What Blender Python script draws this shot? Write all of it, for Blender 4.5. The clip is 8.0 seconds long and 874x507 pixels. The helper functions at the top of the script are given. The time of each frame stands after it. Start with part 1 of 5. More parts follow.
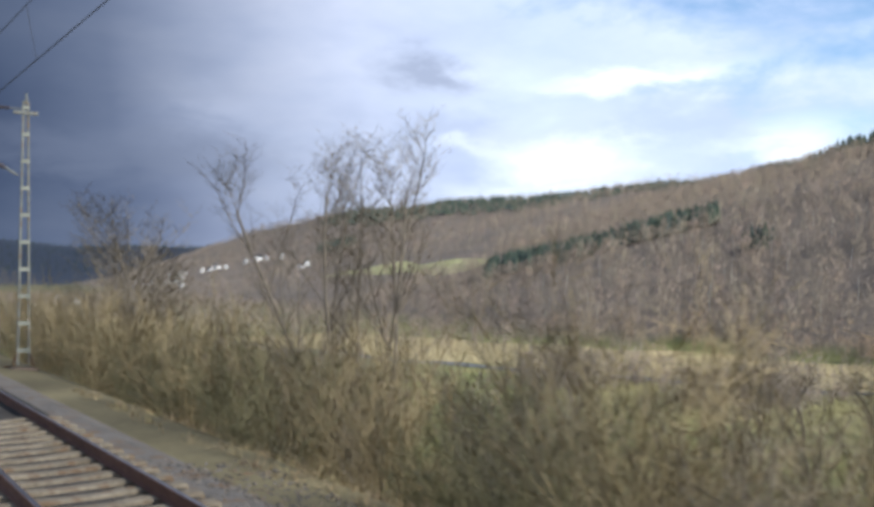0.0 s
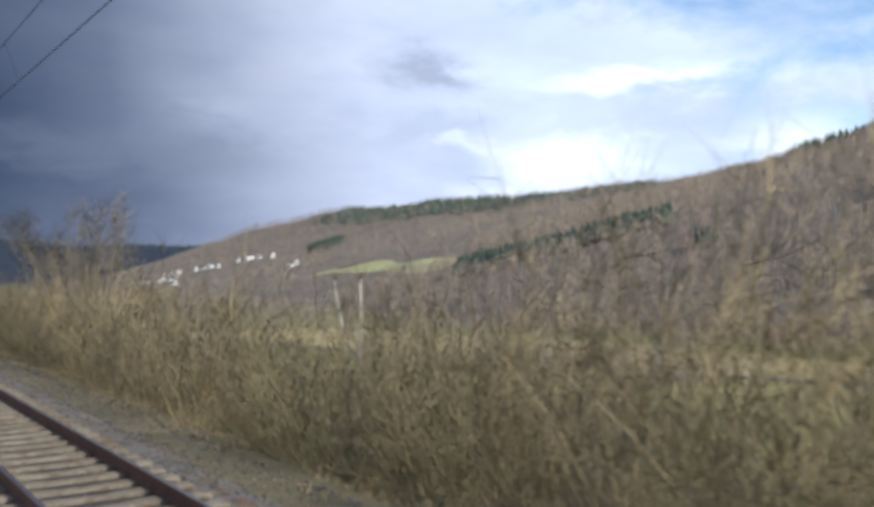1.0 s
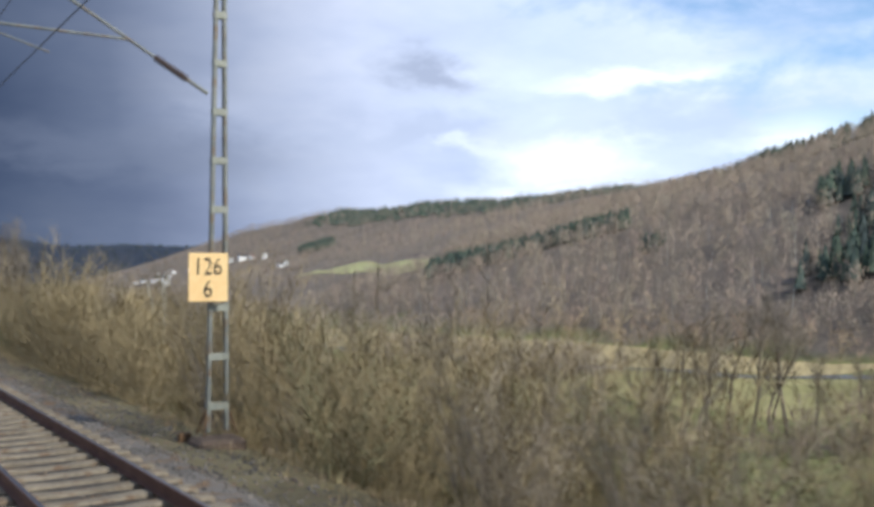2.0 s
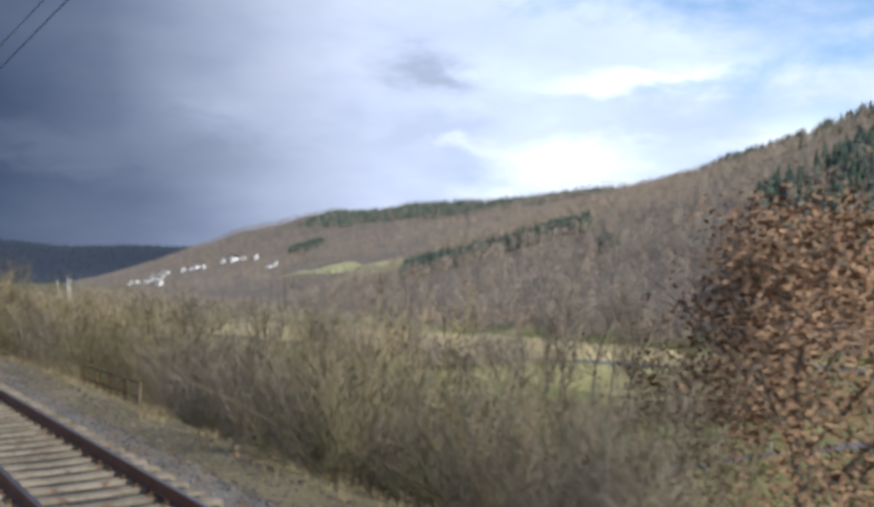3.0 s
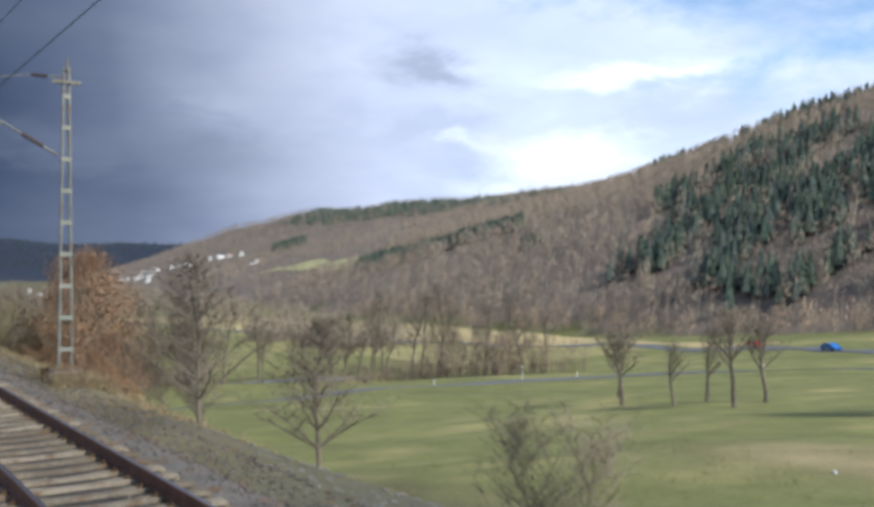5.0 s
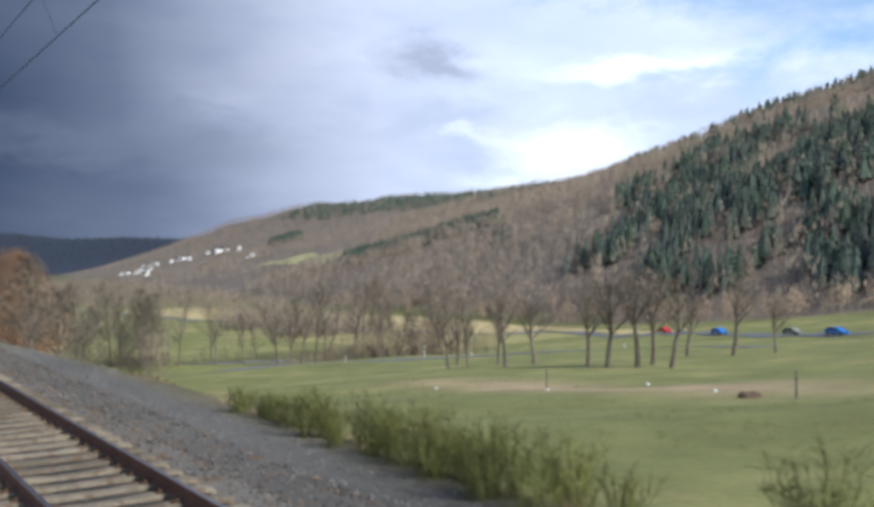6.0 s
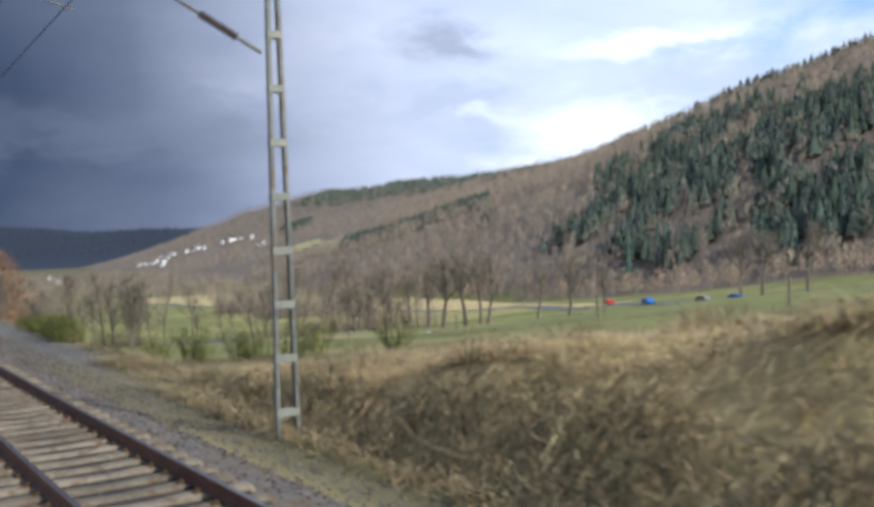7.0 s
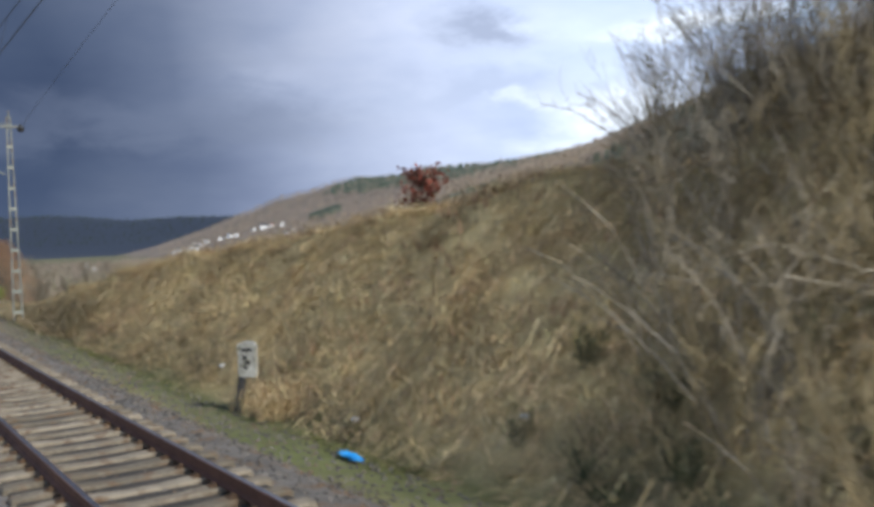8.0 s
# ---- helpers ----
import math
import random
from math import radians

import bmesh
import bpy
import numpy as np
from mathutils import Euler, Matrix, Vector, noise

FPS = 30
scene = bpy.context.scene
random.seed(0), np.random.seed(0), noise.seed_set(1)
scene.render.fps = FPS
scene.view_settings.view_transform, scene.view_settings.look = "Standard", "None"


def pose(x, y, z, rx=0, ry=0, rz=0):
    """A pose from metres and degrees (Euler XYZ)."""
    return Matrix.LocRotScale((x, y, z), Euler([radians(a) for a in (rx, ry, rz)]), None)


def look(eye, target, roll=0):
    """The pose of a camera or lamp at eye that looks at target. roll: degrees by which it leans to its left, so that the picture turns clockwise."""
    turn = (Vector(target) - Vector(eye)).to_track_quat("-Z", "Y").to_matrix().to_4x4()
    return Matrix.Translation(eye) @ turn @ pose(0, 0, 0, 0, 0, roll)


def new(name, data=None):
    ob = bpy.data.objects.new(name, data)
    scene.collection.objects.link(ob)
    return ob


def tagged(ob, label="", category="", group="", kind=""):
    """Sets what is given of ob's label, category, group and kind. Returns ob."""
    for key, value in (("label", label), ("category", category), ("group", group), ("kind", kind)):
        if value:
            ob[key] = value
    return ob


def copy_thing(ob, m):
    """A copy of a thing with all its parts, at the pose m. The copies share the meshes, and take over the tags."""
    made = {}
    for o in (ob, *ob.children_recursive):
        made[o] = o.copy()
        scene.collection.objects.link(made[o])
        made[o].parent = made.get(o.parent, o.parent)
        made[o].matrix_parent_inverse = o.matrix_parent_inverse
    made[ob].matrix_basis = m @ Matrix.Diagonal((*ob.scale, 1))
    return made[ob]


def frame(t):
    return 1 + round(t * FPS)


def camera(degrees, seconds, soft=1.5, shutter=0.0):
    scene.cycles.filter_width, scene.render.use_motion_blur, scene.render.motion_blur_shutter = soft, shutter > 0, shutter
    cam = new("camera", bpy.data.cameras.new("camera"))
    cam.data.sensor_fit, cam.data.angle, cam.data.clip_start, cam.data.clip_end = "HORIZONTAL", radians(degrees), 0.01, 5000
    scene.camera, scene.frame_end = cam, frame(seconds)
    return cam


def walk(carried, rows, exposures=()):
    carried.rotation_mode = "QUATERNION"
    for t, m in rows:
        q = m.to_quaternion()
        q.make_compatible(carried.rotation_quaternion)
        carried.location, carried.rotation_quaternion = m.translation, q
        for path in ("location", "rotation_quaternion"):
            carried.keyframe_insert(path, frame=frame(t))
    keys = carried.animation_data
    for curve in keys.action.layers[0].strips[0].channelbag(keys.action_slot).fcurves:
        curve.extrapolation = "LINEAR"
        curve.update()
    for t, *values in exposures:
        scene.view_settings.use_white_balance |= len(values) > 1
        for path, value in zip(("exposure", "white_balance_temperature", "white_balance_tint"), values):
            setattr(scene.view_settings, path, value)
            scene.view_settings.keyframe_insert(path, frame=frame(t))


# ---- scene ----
cam = camera(50.83, 8.0, soft=3.8, shutter=0.08)
# seconds, x, y, turn from the track's normal, tilt, lean (degrees)
ROWS = [(0, 0.02, 0.0, 55.05, 1.29, 0.0), (0.5, 13.87, -0.01, 55.05, 1.33, 0.03), (1, 27.75, -0.02, 55.08, 1.19, -0.11),
        (1.5, 41.61, -0.02, 55.1, 1.26, 0.14), (2, 55.5, -0.01, 55.1, 1.26, 0.12), (2.5, 69.39, -0.01, 55.1, 1.27, 0.1),
        (3, 83.15, -0.01, 55.1, 1.27, 0.08), (3.5, 97.38, -0.01, 55.08, 1.3, 0.34), (4, 110.9, -0.01, 55.11, 1.37, 0.14),
        (4.5, 125.05, -0.01, 55.09, 1.15, -0.17), (5, 138.78, 0.01, 55.15, 1.02, -0.2), (5.5, 152.65, 0.04, 55.27, 0.85, -0.25),
        (6, 166.5, 0.12, 55.46, 0.61, -0.35), (6.5, 179.74, 0.25, 55.88, 0.2, -0.73), (7, 193.73, 0.54, 56.72, -0.48, -2.03),
        (7.5, 208.14, 1.08, 57.81, -0.83, -2.06), (8, 221.96, 1.88, 59.05, -1.26, -2.35)]
EYE = 2.57


def view(x, y, turn, tilt, lean):
    a, b = radians(turn), radians(tilt)
    ahead = (-math.sin(a) * math.cos(b), math.cos(a) * math.cos(b), math.sin(b))
    return look((x, y, EYE), (x + ahead[0], y + ahead[1], EYE + ahead[2]), lean)


walk(cam, [(t, view(*r)) for t, *r in ROWS], [(0, 0.35, 5850, 8), (8, 0.35, 5850, 8)])

# ---------------------------------------------------------------- sky and sun
SUN_AZ, SUN_EL = (0.94, 0.34), 38.0
sun = new("sun", bpy.data.lights.new("sun", "SUN"))
sun.data.energy, sun.data.angle, sun.data.color = 3.5, radians(4.0), (1.0, 0.94, 0.82)
_h = math.cos(radians(SUN_EL))
sun.matrix_world = look((SUN_AZ[0] * _h * 50, SUN_AZ[1] * _h * 50, math.sin(radians(SUN_EL)) * 50), (0, 0, 0))

world = bpy.data.worlds.new("sky")
scene.world = world
world.use_nodes = True
WN, WL = world.node_tree.nodes, world.node_tree.links
WN.clear()


def wnode(kind, **kw):
    n = WN.new(kind)
    for k, v in kw.items():
        n.inputs[k].default_value = v
    return n


def wmath(op, a, b=0.5, clamp=False):
    n = WN.new("ShaderNodeMath")
    n.operation, n.use_clamp = op, clamp
    for i, s in enumerate((a, b)):
        if isinstance(s, (int, float)):
            n.inputs[i].default_value = s
        else:
            WL.new(s, n.inputs[i])
    return n.outputs[0]


def wramp(fac, stops):
    n = WN.new("ShaderNodeValToRGB")
    el = n.color_ramp.elements
    while len(el) < len(stops):
        el.new(0.5)
    for e, (p, c) in zip(el, stops):
        e.position, e.color = p, (*c, 1)
    WL.new(fac, n.inputs[0])
    return n.outputs[0]


def wmix(fac, a, b):
    n = WN.new("ShaderNodeMix")
    n.data_type = "RGBA"
    for s, i in ((fac, 0), (a, 6), (b, 7)):
        if isinstance(s, (int, float)):
            n.inputs[i].default_value = s
        elif isinstance(s, tuple):
            n.inputs[i].default_value = (*s, 1)
        else:
            WL.new(s, n.inputs[i])
    return n.outputs[2]


coord = WN.new("ShaderNodeTexCoord")
split = WN.new("ShaderNodeSeparateXYZ")
WL.new(coord.outputs["Generated"], split.inputs[0])
sx, sy, sz = split.outputs
sky = WN.new("ShaderNodeTexSky")
sky.sky_type, sky.sun_disc = "NISHITA", False
sky.sun_elevation, sky.sun_rotation = radians(SUN_EL), math.atan2(SUN_AZ[0], SUN_AZ[1])
# clouds lie on a flat deck: the direction divided by its height
up = wmath("ADD", wmath("MAXIMUM", sz, 0.0), 0.2)
comb = WN.new("ShaderNodeCombineXYZ")
WL.new(wmath("DIVIDE", sx, up), comb.inputs[0])
WL.new(wmath("DIVIDE", sy, up), comb.inputs[1])


def cloud(scale, detail, rough, off, dist=0.4):
    m = WN.new("ShaderNodeMapping")
    m.inputs["Location"].default_value = off
    WL.new(comb.outputs[0], m.inputs[0])
    n = WN.new("ShaderNodeTexNoise")
    n.inputs["Scale"].default_value, n.inputs["Detail"].default_value = scale, detail
    n.inputs["Roughness"].default_value, n.inputs["Distortion"].default_value = rough, dist
    WL.new(m.outputs[0], n.inputs["Vector"])
    return n.outputs["Fac"]


weave = WN.new("ShaderNodeCombineXYZ")
for i, (s_, k_) in enumerate(((sx, 1.0), (sy, 1.0), (sz, 2.4))):
    WL.new(wmath("MULTIPLY", s_, k_), weave.inputs[i])


def billow(scale, detail, rough, off):
    """Soft cloud noise on the dome, wider than high."""
    m = WN.new("ShaderNodeMapping")
    m.inputs["Location"].default_value = off
    WL.new(weave.outputs[0], m.inputs[0])
    n = WN.new("ShaderNodeTexNoise")
    n.inputs["Scale"].default_value, n.inputs["Detail"].default_value = scale, detail
    n.inputs["Roughness"].default_value, n.inputs["Distortion"].default_value = rough, 0.15
    WL.new(m.outputs[0], n.inputs["Vector"])
    return n.outputs["Fac"]


broad = billow(2.6, 4, 0.5, (3.1, 1.7, 0.4))
fine_c = billow(8.5, 8, 0.58, (0.4, 5.2, 1.1))
wisp = cloud(1.6, 7, 0.55, (2.2, 0.3, 0), 0.2)
# the weather: dark clouds with window darkening put into their colour, fair sky opposite
# the unseen sky behind the line is brightened to fill the bank
front = wmath("MAXIMUM", wmath("ADD", wmath("MULTIPLY", sx, 0.574), wmath("MULTIPLY", sy, 0.819)), wmath("SUBTRACT", wmath("MULTIPLY", sy, -0.7), 0.4))
ripple = wmath("ADD", wmath("ADD", wmath("MULTIPLY", broad, 0.45), wmath("MULTIPLY", fine_c, 0.3)), wmath("MULTIPLY", wisp, 0.25))


def bump(value, centre, width):
    d = wmath("DIVIDE", wmath("SUBTRACT", value, centre), width)
    return wmath("POWER", 2.718, wmath("MULTIPLY", wmath("MULTIPLY", d, d), -1.0))


drift = wmath("ADD", front, wmath("MULTIPLY", wmath("SUBTRACT", broad, 0.5), 0.12))
body = wramp(wmath("ADD", drift, 0.5), [(0.05, (0.06, 0.078, 0.125)), (0.17, (0.135, 0.157, 0.22)), (0.29, (0.345, 0.37, 0.46)), (0.42, (0.58, 0.605, 0.71)), (0.60, (0.60, 0.66, 0.80))])
shade = wramp(ripple, [(0.39, (0.83, 0.85, 0.90)), (0.48, (0.94, 0.95, 0.97)), (0.55, (1.03, 1.02, 1.01)), (0.63, (1.15, 1.13, 1.09))])
mulc = WN.new("ShaderNodeMix")
mulc.data_type, mulc.blend_type = "RGBA", "MULTIPLY"
mulc.inputs[0].default_value = 1.0
WL.new(body, mulc.inputs[6])
WL.new(shade, mulc.inputs[7])
deck = mulc.outputs[2]
fray, fray2 = wmath("SUBTRACT", fine_c, 0.5), wmath("SUBTRACT", billow(6.0, 8, 0.6, (7.3, 2.1, 3.0)), 0.5)
across = wmath("ADD", front, wmath("ADD", wmath("MULTIPLY", fray2, 0.24), wmath("MULTIPLY", fray, 0.10)))
above = wmath("ADD", sz, wmath("ADD", wmath("MULTIPLY", fray, 0.12), wmath("MULTIPLY", front, -0.02)))
# single clouds: where, how wide and high, how dense, colour; the bright ones are sunlit heads, the grey ones bellies
for cu, cv, wu, wv, k_, c_ in ((0.02, 0.150, 0.14, 0.020, 0.45, (0.42, 0.46, 0.57)), (-0.33, 0.130, 0.17, 0.022, 0.40, (0.17, 0.19, 0.25)), (-0.23, 0.180, 0.06, 0.016, 0.25, (0.48, 0.50, 0.60)),
                              (0.145, 0.112, 0.085, 0.040, 0.85, (0.98, 0.985, 1.0)), (0.215, 0.203, 0.10, 0.014, 0.75, (0.98, 0.99, 1.0)), (0.37, 0.125, 0.07, 0.024, 0.8, (0.95, 0.97, 1.0)),
                              (0.02, 0.135, 0.05, 0.008, 0.45, (0.85, 0.88, 0.96)), (0.25, 0.160, 0.10, 0.018, 0.55, (0.47, 0.53, 0.67)), (0.36, 0.245, 0.07, 0.020, 0.6, (0.53, 0.58, 0.74)), (-0.012, 0.212, 0.047, 0.019, 0.95, (0.37, 0.40, 0.50))):
    m_ = wmath("MULTIPLY", bump(across, cu, wu), bump(above, cv, wv))
    deck = wmix(wmath("MULTIPLY", wramp(m_, [(0.06, (0, 0, 0)), (0.92, (1, 1, 1))]), k_), deck, c_)
hole = wramp(wmath("ADD", wmath("ADD", front, wmath("MULTIPLY", sz, 1.3)), wmath("MULTIPLY", fray, -0.9)), [(0.50, (0, 0, 0)), (0.80, (1, 1, 1))])
bg_sky = wnode("ShaderNodeBackground", Strength=0.15)
WL.new(sky.outputs[0], bg_sky.inputs[0])
bg_cl = wnode("ShaderNodeBackground", Strength=1.05)
WL.new(deck, bg_cl.inputs[0])
mixs = WN.new("ShaderNodeMixShader")
WL.new(hole, mixs.inputs[0])
WL.new(bg_cl.outputs[0], mixs.inputs[1])
WL.new(bg_sky.outputs[0], mixs.inputs[2])
wout = WN.new("ShaderNodeOutputWorld")
WL.new(mixs.outputs[0], wout.inputs[0])

# ---------------------------------------------------------------- materials


def material(name, dark, light, scale=4.0, rough=0.85, bump=0.3, metal=0.0, stain=None, fine=8.0, tone=False, island=0.0, obj=0.0, spec=0.3):
    """Two colours mixed by coarse and fine noise, at sizes in metres, with stains, a relief and a tone per piece."""
    m = bpy.data.materials.new(name)
    m.use_nodes = True
    N, L = m.node_tree.nodes, m.node_tree.links
    b = N["Principled BSDF"]
    b.inputs["Roughness"].default_value, b.inputs["Metallic"].default_value = rough, metal
    b.inputs["Specular IOR Level"].default_value = spec
    geo = N.new("ShaderNodeNewGeometry")
    n1 = N.new("ShaderNodeTexNoise")
    n1.inputs["Scale"].default_value, n1.inputs["Detail"].default_value = scale, 4
    n2 = N.new("ShaderNodeTexNoise")
    n2.inputs["Scale"].default_value, n2.inputs["Detail"].default_value = scale * fine, 3
    for n in (n1, n2):
        L.new(geo.outputs["Position"], n.inputs["Vector"])

    def mth(op, a, c):
        n = N.new("ShaderNodeMath")
        n.operation = op
        for i, s in enumerate((a, c)):
            if isinstance(s, (int, float)):
                n.inputs[i].default_value = s
            else:
                L.new(s, n.inputs[i])
        return n.outputs[0]
    fac = mth("ADD", mth("MULTIPLY", n1.outputs["Fac"], 0.6), mth("MULTIPLY", n2.outputs["Fac"], 0.4))
    if island:
        fac = mth("ADD", fac, mth("MULTIPLY", mth("SUBTRACT", geo.outputs["Random Per Island"], 0.5), island))
    if obj:
        oi = N.new("ShaderNodeObjectInfo")
        fac = mth("ADD", fac, mth("MULTIPLY", mth("SUBTRACT", oi.outputs["Random"], 0.5), obj))
    r = N.new("ShaderNodeValToRGB")
    r.color_ramp.elements[0].position, r.color_ramp.elements[0].color = 0.33, (*dark, 1)
    r.color_ramp.elements[1].position, r.color_ramp.elements[1].color = 0.67, (*light, 1)
    L.new(fac, r.inputs[0])
    col = r.outputs[0]

    def mix(f, a, c, kind="MIX"):
        n = N.new("ShaderNodeMix")
        n.data_type, n.blend_type = "RGBA", kind
        for s, i in ((f, 0), (a, 6), (c, 7)):
            if isinstance(s, (int, float)):
                n.inputs[i].default_value = s
            elif isinstance(s, tuple):
                n.inputs[i].default_value = (*s, 1)
            else:
                L.new(s, n.inputs[i])
        return n.outputs[2]
    if stain:
        n3 = N.new("ShaderNodeTexNoise")
        n3.inputs["Scale"].default_value, n3.inputs["Detail"].default_value = scale * 2.3, 5
        L.new(geo.outputs["Position"], n3.inputs["Vector"])
        r3 = N.new("ShaderNodeValToRGB")
        r3.color_ramp.elements[0].position, r3.color_ramp.elements[1].position = 0.52, 0.66
        L.new(n3.outputs["Fac"], r3.inputs[0])
        col = mix(r3.outputs[0], col, stain)
    if tone:
        at = N.new("ShaderNodeAttribute")
        at.attribute_name = "tone"
        col = mix(1.0, col, at.outputs["Color"], "MULTIPLY")
    L.new(col, b.inputs["Base Color"])
    if bump:
        bp = N.new("ShaderNodeBump")
        bp.inputs["Strength"].default_value, bp.inputs["Distance"].default_value = bump, 0.02
        L.new(n2.outputs["Fac"], bp.inputs["Height"])
        L.new(bp.outputs[0], b.inputs["Normal"])
    return m


M = dict(
    oily=material("oily_dark_ballast", (0.018, 0.015, 0.012), (0.062, 0.052, 0.042), 1.6, 0.9, 0.5, island=0.5),
    ballast=material("ballast_stone", (0.045, 0.04, 0.035), (0.145, 0.126, 0.106), 1.3, 0.9, 0.5, stain=(0.13, 0.085, 0.05), island=0.5),
    gravel=material("path_gravel", (0.10, 0.095, 0.09), (0.22, 0.21, 0.195), 0.9, 0.95, 0.4, fine=14),
    rail=material("rusty_rail_steel", (0.07, 0.03, 0.018), (0.16, 0.075, 0.045), 3, 0.7, 0.2, 0.2),
    railtop=material("worn_rail_head", (0.16, 0.15, 0.15), (0.30, 0.29, 0.29), 5, 0.35, 0.05, 0.9),
    sleeper=material("weathered_concrete", (0.12, 0.097, 0.067), (0.25, 0.205, 0.145), 2.0, 0.9, 0.3, stain=(0.13, 0.085, 0.05), obj=0.3),
    ivy=material("dark_evergreen_leaves", (0.022, 0.03, 0.012), (0.07, 0.085, 0.035), 2, 0.7, 0.0, island=0.6),
    rust=material("rusty_fastening", (0.045, 0.028, 0.018), (0.15, 0.085, 0.038), 9, 0.85, 0.3, 0.1),
    steel=material("galvanised_mast_steel", (0.10, 0.105, 0.095), (0.22, 0.22, 0.19), 2, 0.6, 0.1, 0.3, stain=(0.15, 0.11, 0.07)),
    batten=material("pale_batten_steel", (0.17, 0.175, 0.145), (0.27, 0.27, 0.22), 3, 0.6, 0.1, 0.2),
    concrete=material("mast_plinth_concrete", (0.085, 0.06, 0.042), (0.17, 0.12, 0.085), 1.5, 0.9, 0.3, stain=(0.12, 0.08, 0.05)),
    wire=material("copper_wire", (0.03, 0.03, 0.03), (0.06, 0.055, 0.05), 5, 0.6, 0.0, 0.5),
    insul=material("brown_glazed_insulator", (0.05, 0.035, 0.03), (0.10, 0.07, 0.06), 6, 0.3, 0.0),
    ground=material("ground_soil_and_grass", (0.62, 0.62, 0.62), (1.0, 1.0, 1.0), 0.35, 0.95, 0.4, tone=True, fine=12),
    bark=material("brown_bark", (0.10, 0.082, 0.062), (0.23, 0.19, 0.145), 3, 0.95, 0.4),
    birch=material("pale_birch_bark", (0.50, 0.46, 0.37), (0.80, 0.75, 0.63), 2, 0.8, 0.2, stain=(0.10, 0.085, 0.07)),
    twig=material("bare_twigs", (0.16, 0.128, 0.092), (0.28, 0.228, 0.165), 1.0, 0.95, 0.0, island=0.35),
    pale=material("pale_grey_stems", (0.20, 0.165, 0.115), (0.38, 0.32, 0.235), 1.5, 0.95, 0.0, island=0.5),
    shrub=material("shrub_twigs", (0.218, 0.165, 0.084), (0.345, 0.268, 0.144), 0.4, 0.95, 0.0, island=0.18),
    shrubg=material("mossy_shrub_twigs", (0.13, 0.115, 0.056), (0.22, 0.192, 0.10), 0.4, 0.95, 0.0, island=0.2),
    drygrass=material("dry_grass_blades", (0.43, 0.30, 0.136), (0.75, 0.57, 0.295), 0.45, 0.95, 0.0, island=0.3, tone=True),
    browngrass=material("withered_brown_grass", (0.195, 0.143, 0.074), (0.40, 0.305, 0.163), 0.45, 0.95, 0.0, island=0.5, tone=True),
    oakleaf=material("brown_oak_leaves", (0.25, 0.138, 0.072), (0.42, 0.25, 0.138), 0.8, 0.8, 0.0, island=0.5),
    broom=material("green_broom_stems", (0.085, 0.092, 0.022), (0.18, 0.18, 0.05), 0.9, 0.9, 0.0, island=0.7),
    wood_far=material("bare_woodland", (0.242, 0.188, 0.137), (0.34, 0.27, 0.20), 0.02, 0.95, 0.0, tone=True, island=0.1),
    fir=material("conifer_needles", (0.064, 0.082, 0.064), (0.102, 0.124, 0.095), 0.08, 0.95, 0.0, tone=True, island=0.12, spec=0.05),
    asphalt=material("lane_asphalt", (0.10, 0.10, 0.11), (0.17, 0.17, 0.18), 0.5, 0.85, 0.2),
    field=material("stubble_field", (0.36, 0.28, 0.13), (0.50, 0.39, 0.19), 0.06, 0.95, 0.2, fine=20),
    render=material("white_house_render", (0.70, 0.69, 0.66), (0.85, 0.84, 0.80), 0.4, 0.9, 0.1),
    tiles=material("dark_roof_tiles", (0.05, 0.045, 0.045), (0.12, 0.10, 0.095), 0.4, 0.8, 0.1, obj=0.5),
    slate=material("red_roof_tiles", (0.14, 0.05, 0.035), (0.24, 0.10, 0.07), 0.4, 0.8, 0.1, obj=0.5),
    glass=material("window_glass", (0.02, 0.025, 0.03), (0.05, 0.055, 0.06), 1, 0.1, 0.0, spec=0.8),
    sign=material("yellow_sign_paint", (0.80, 0.52, 0.22), (0.88, 0.62, 0.30), 2, 0.5, 0.05),
    black=material("black_paint", (0.02, 0.02, 0.02), (0.045, 0.04, 0.035), 5, 0.6, 0.0),
    white=material("white_paint", (0.62, 0.62, 0.58), (0.80, 0.80, 0.76), 5, 0.6, 0.1, stain=(0.4, 0.38, 0.3)),
    green=material("green_paint", (0.02, 0.16, 0.06), (0.05, 0.26, 0.10), 5, 0.6, 0.0),
    stone=material("weathered_marker_stone", (0.18, 0.17, 0.14), (0.42, 0.40, 0.34), 5, 0.9, 0.5, stain=(0.14, 0.13, 0.09)),
    blue=material("blue_plastic", (0.03, 0.25, 0.60), (0.08, 0.42, 0.80), 6, 0.4, 0.1),
    red=material("red_car_paint", (0.40, 0.015, 0.02), (0.50, 0.03, 0.03), 2, 0.3, 0.0, spec=0.6),
    bluecar=material("blue_car_paint", (0.02, 0.12, 0.40), (0.03, 0.18, 0.50), 2, 0.3, 0.0, spec=0.6),
    rubber=material("tyre_rubber", (0.015, 0.015, 0.015), (0.03, 0.03, 0.03), 5, 0.8, 0.0),
    water=material("stream_water", (0.03, 0.035, 0.035), (0.05, 0.055, 0.05), 0.5, 0.08, 0.1, spec=0.8),
)

# ---------------------------------------------------------------- building helpers


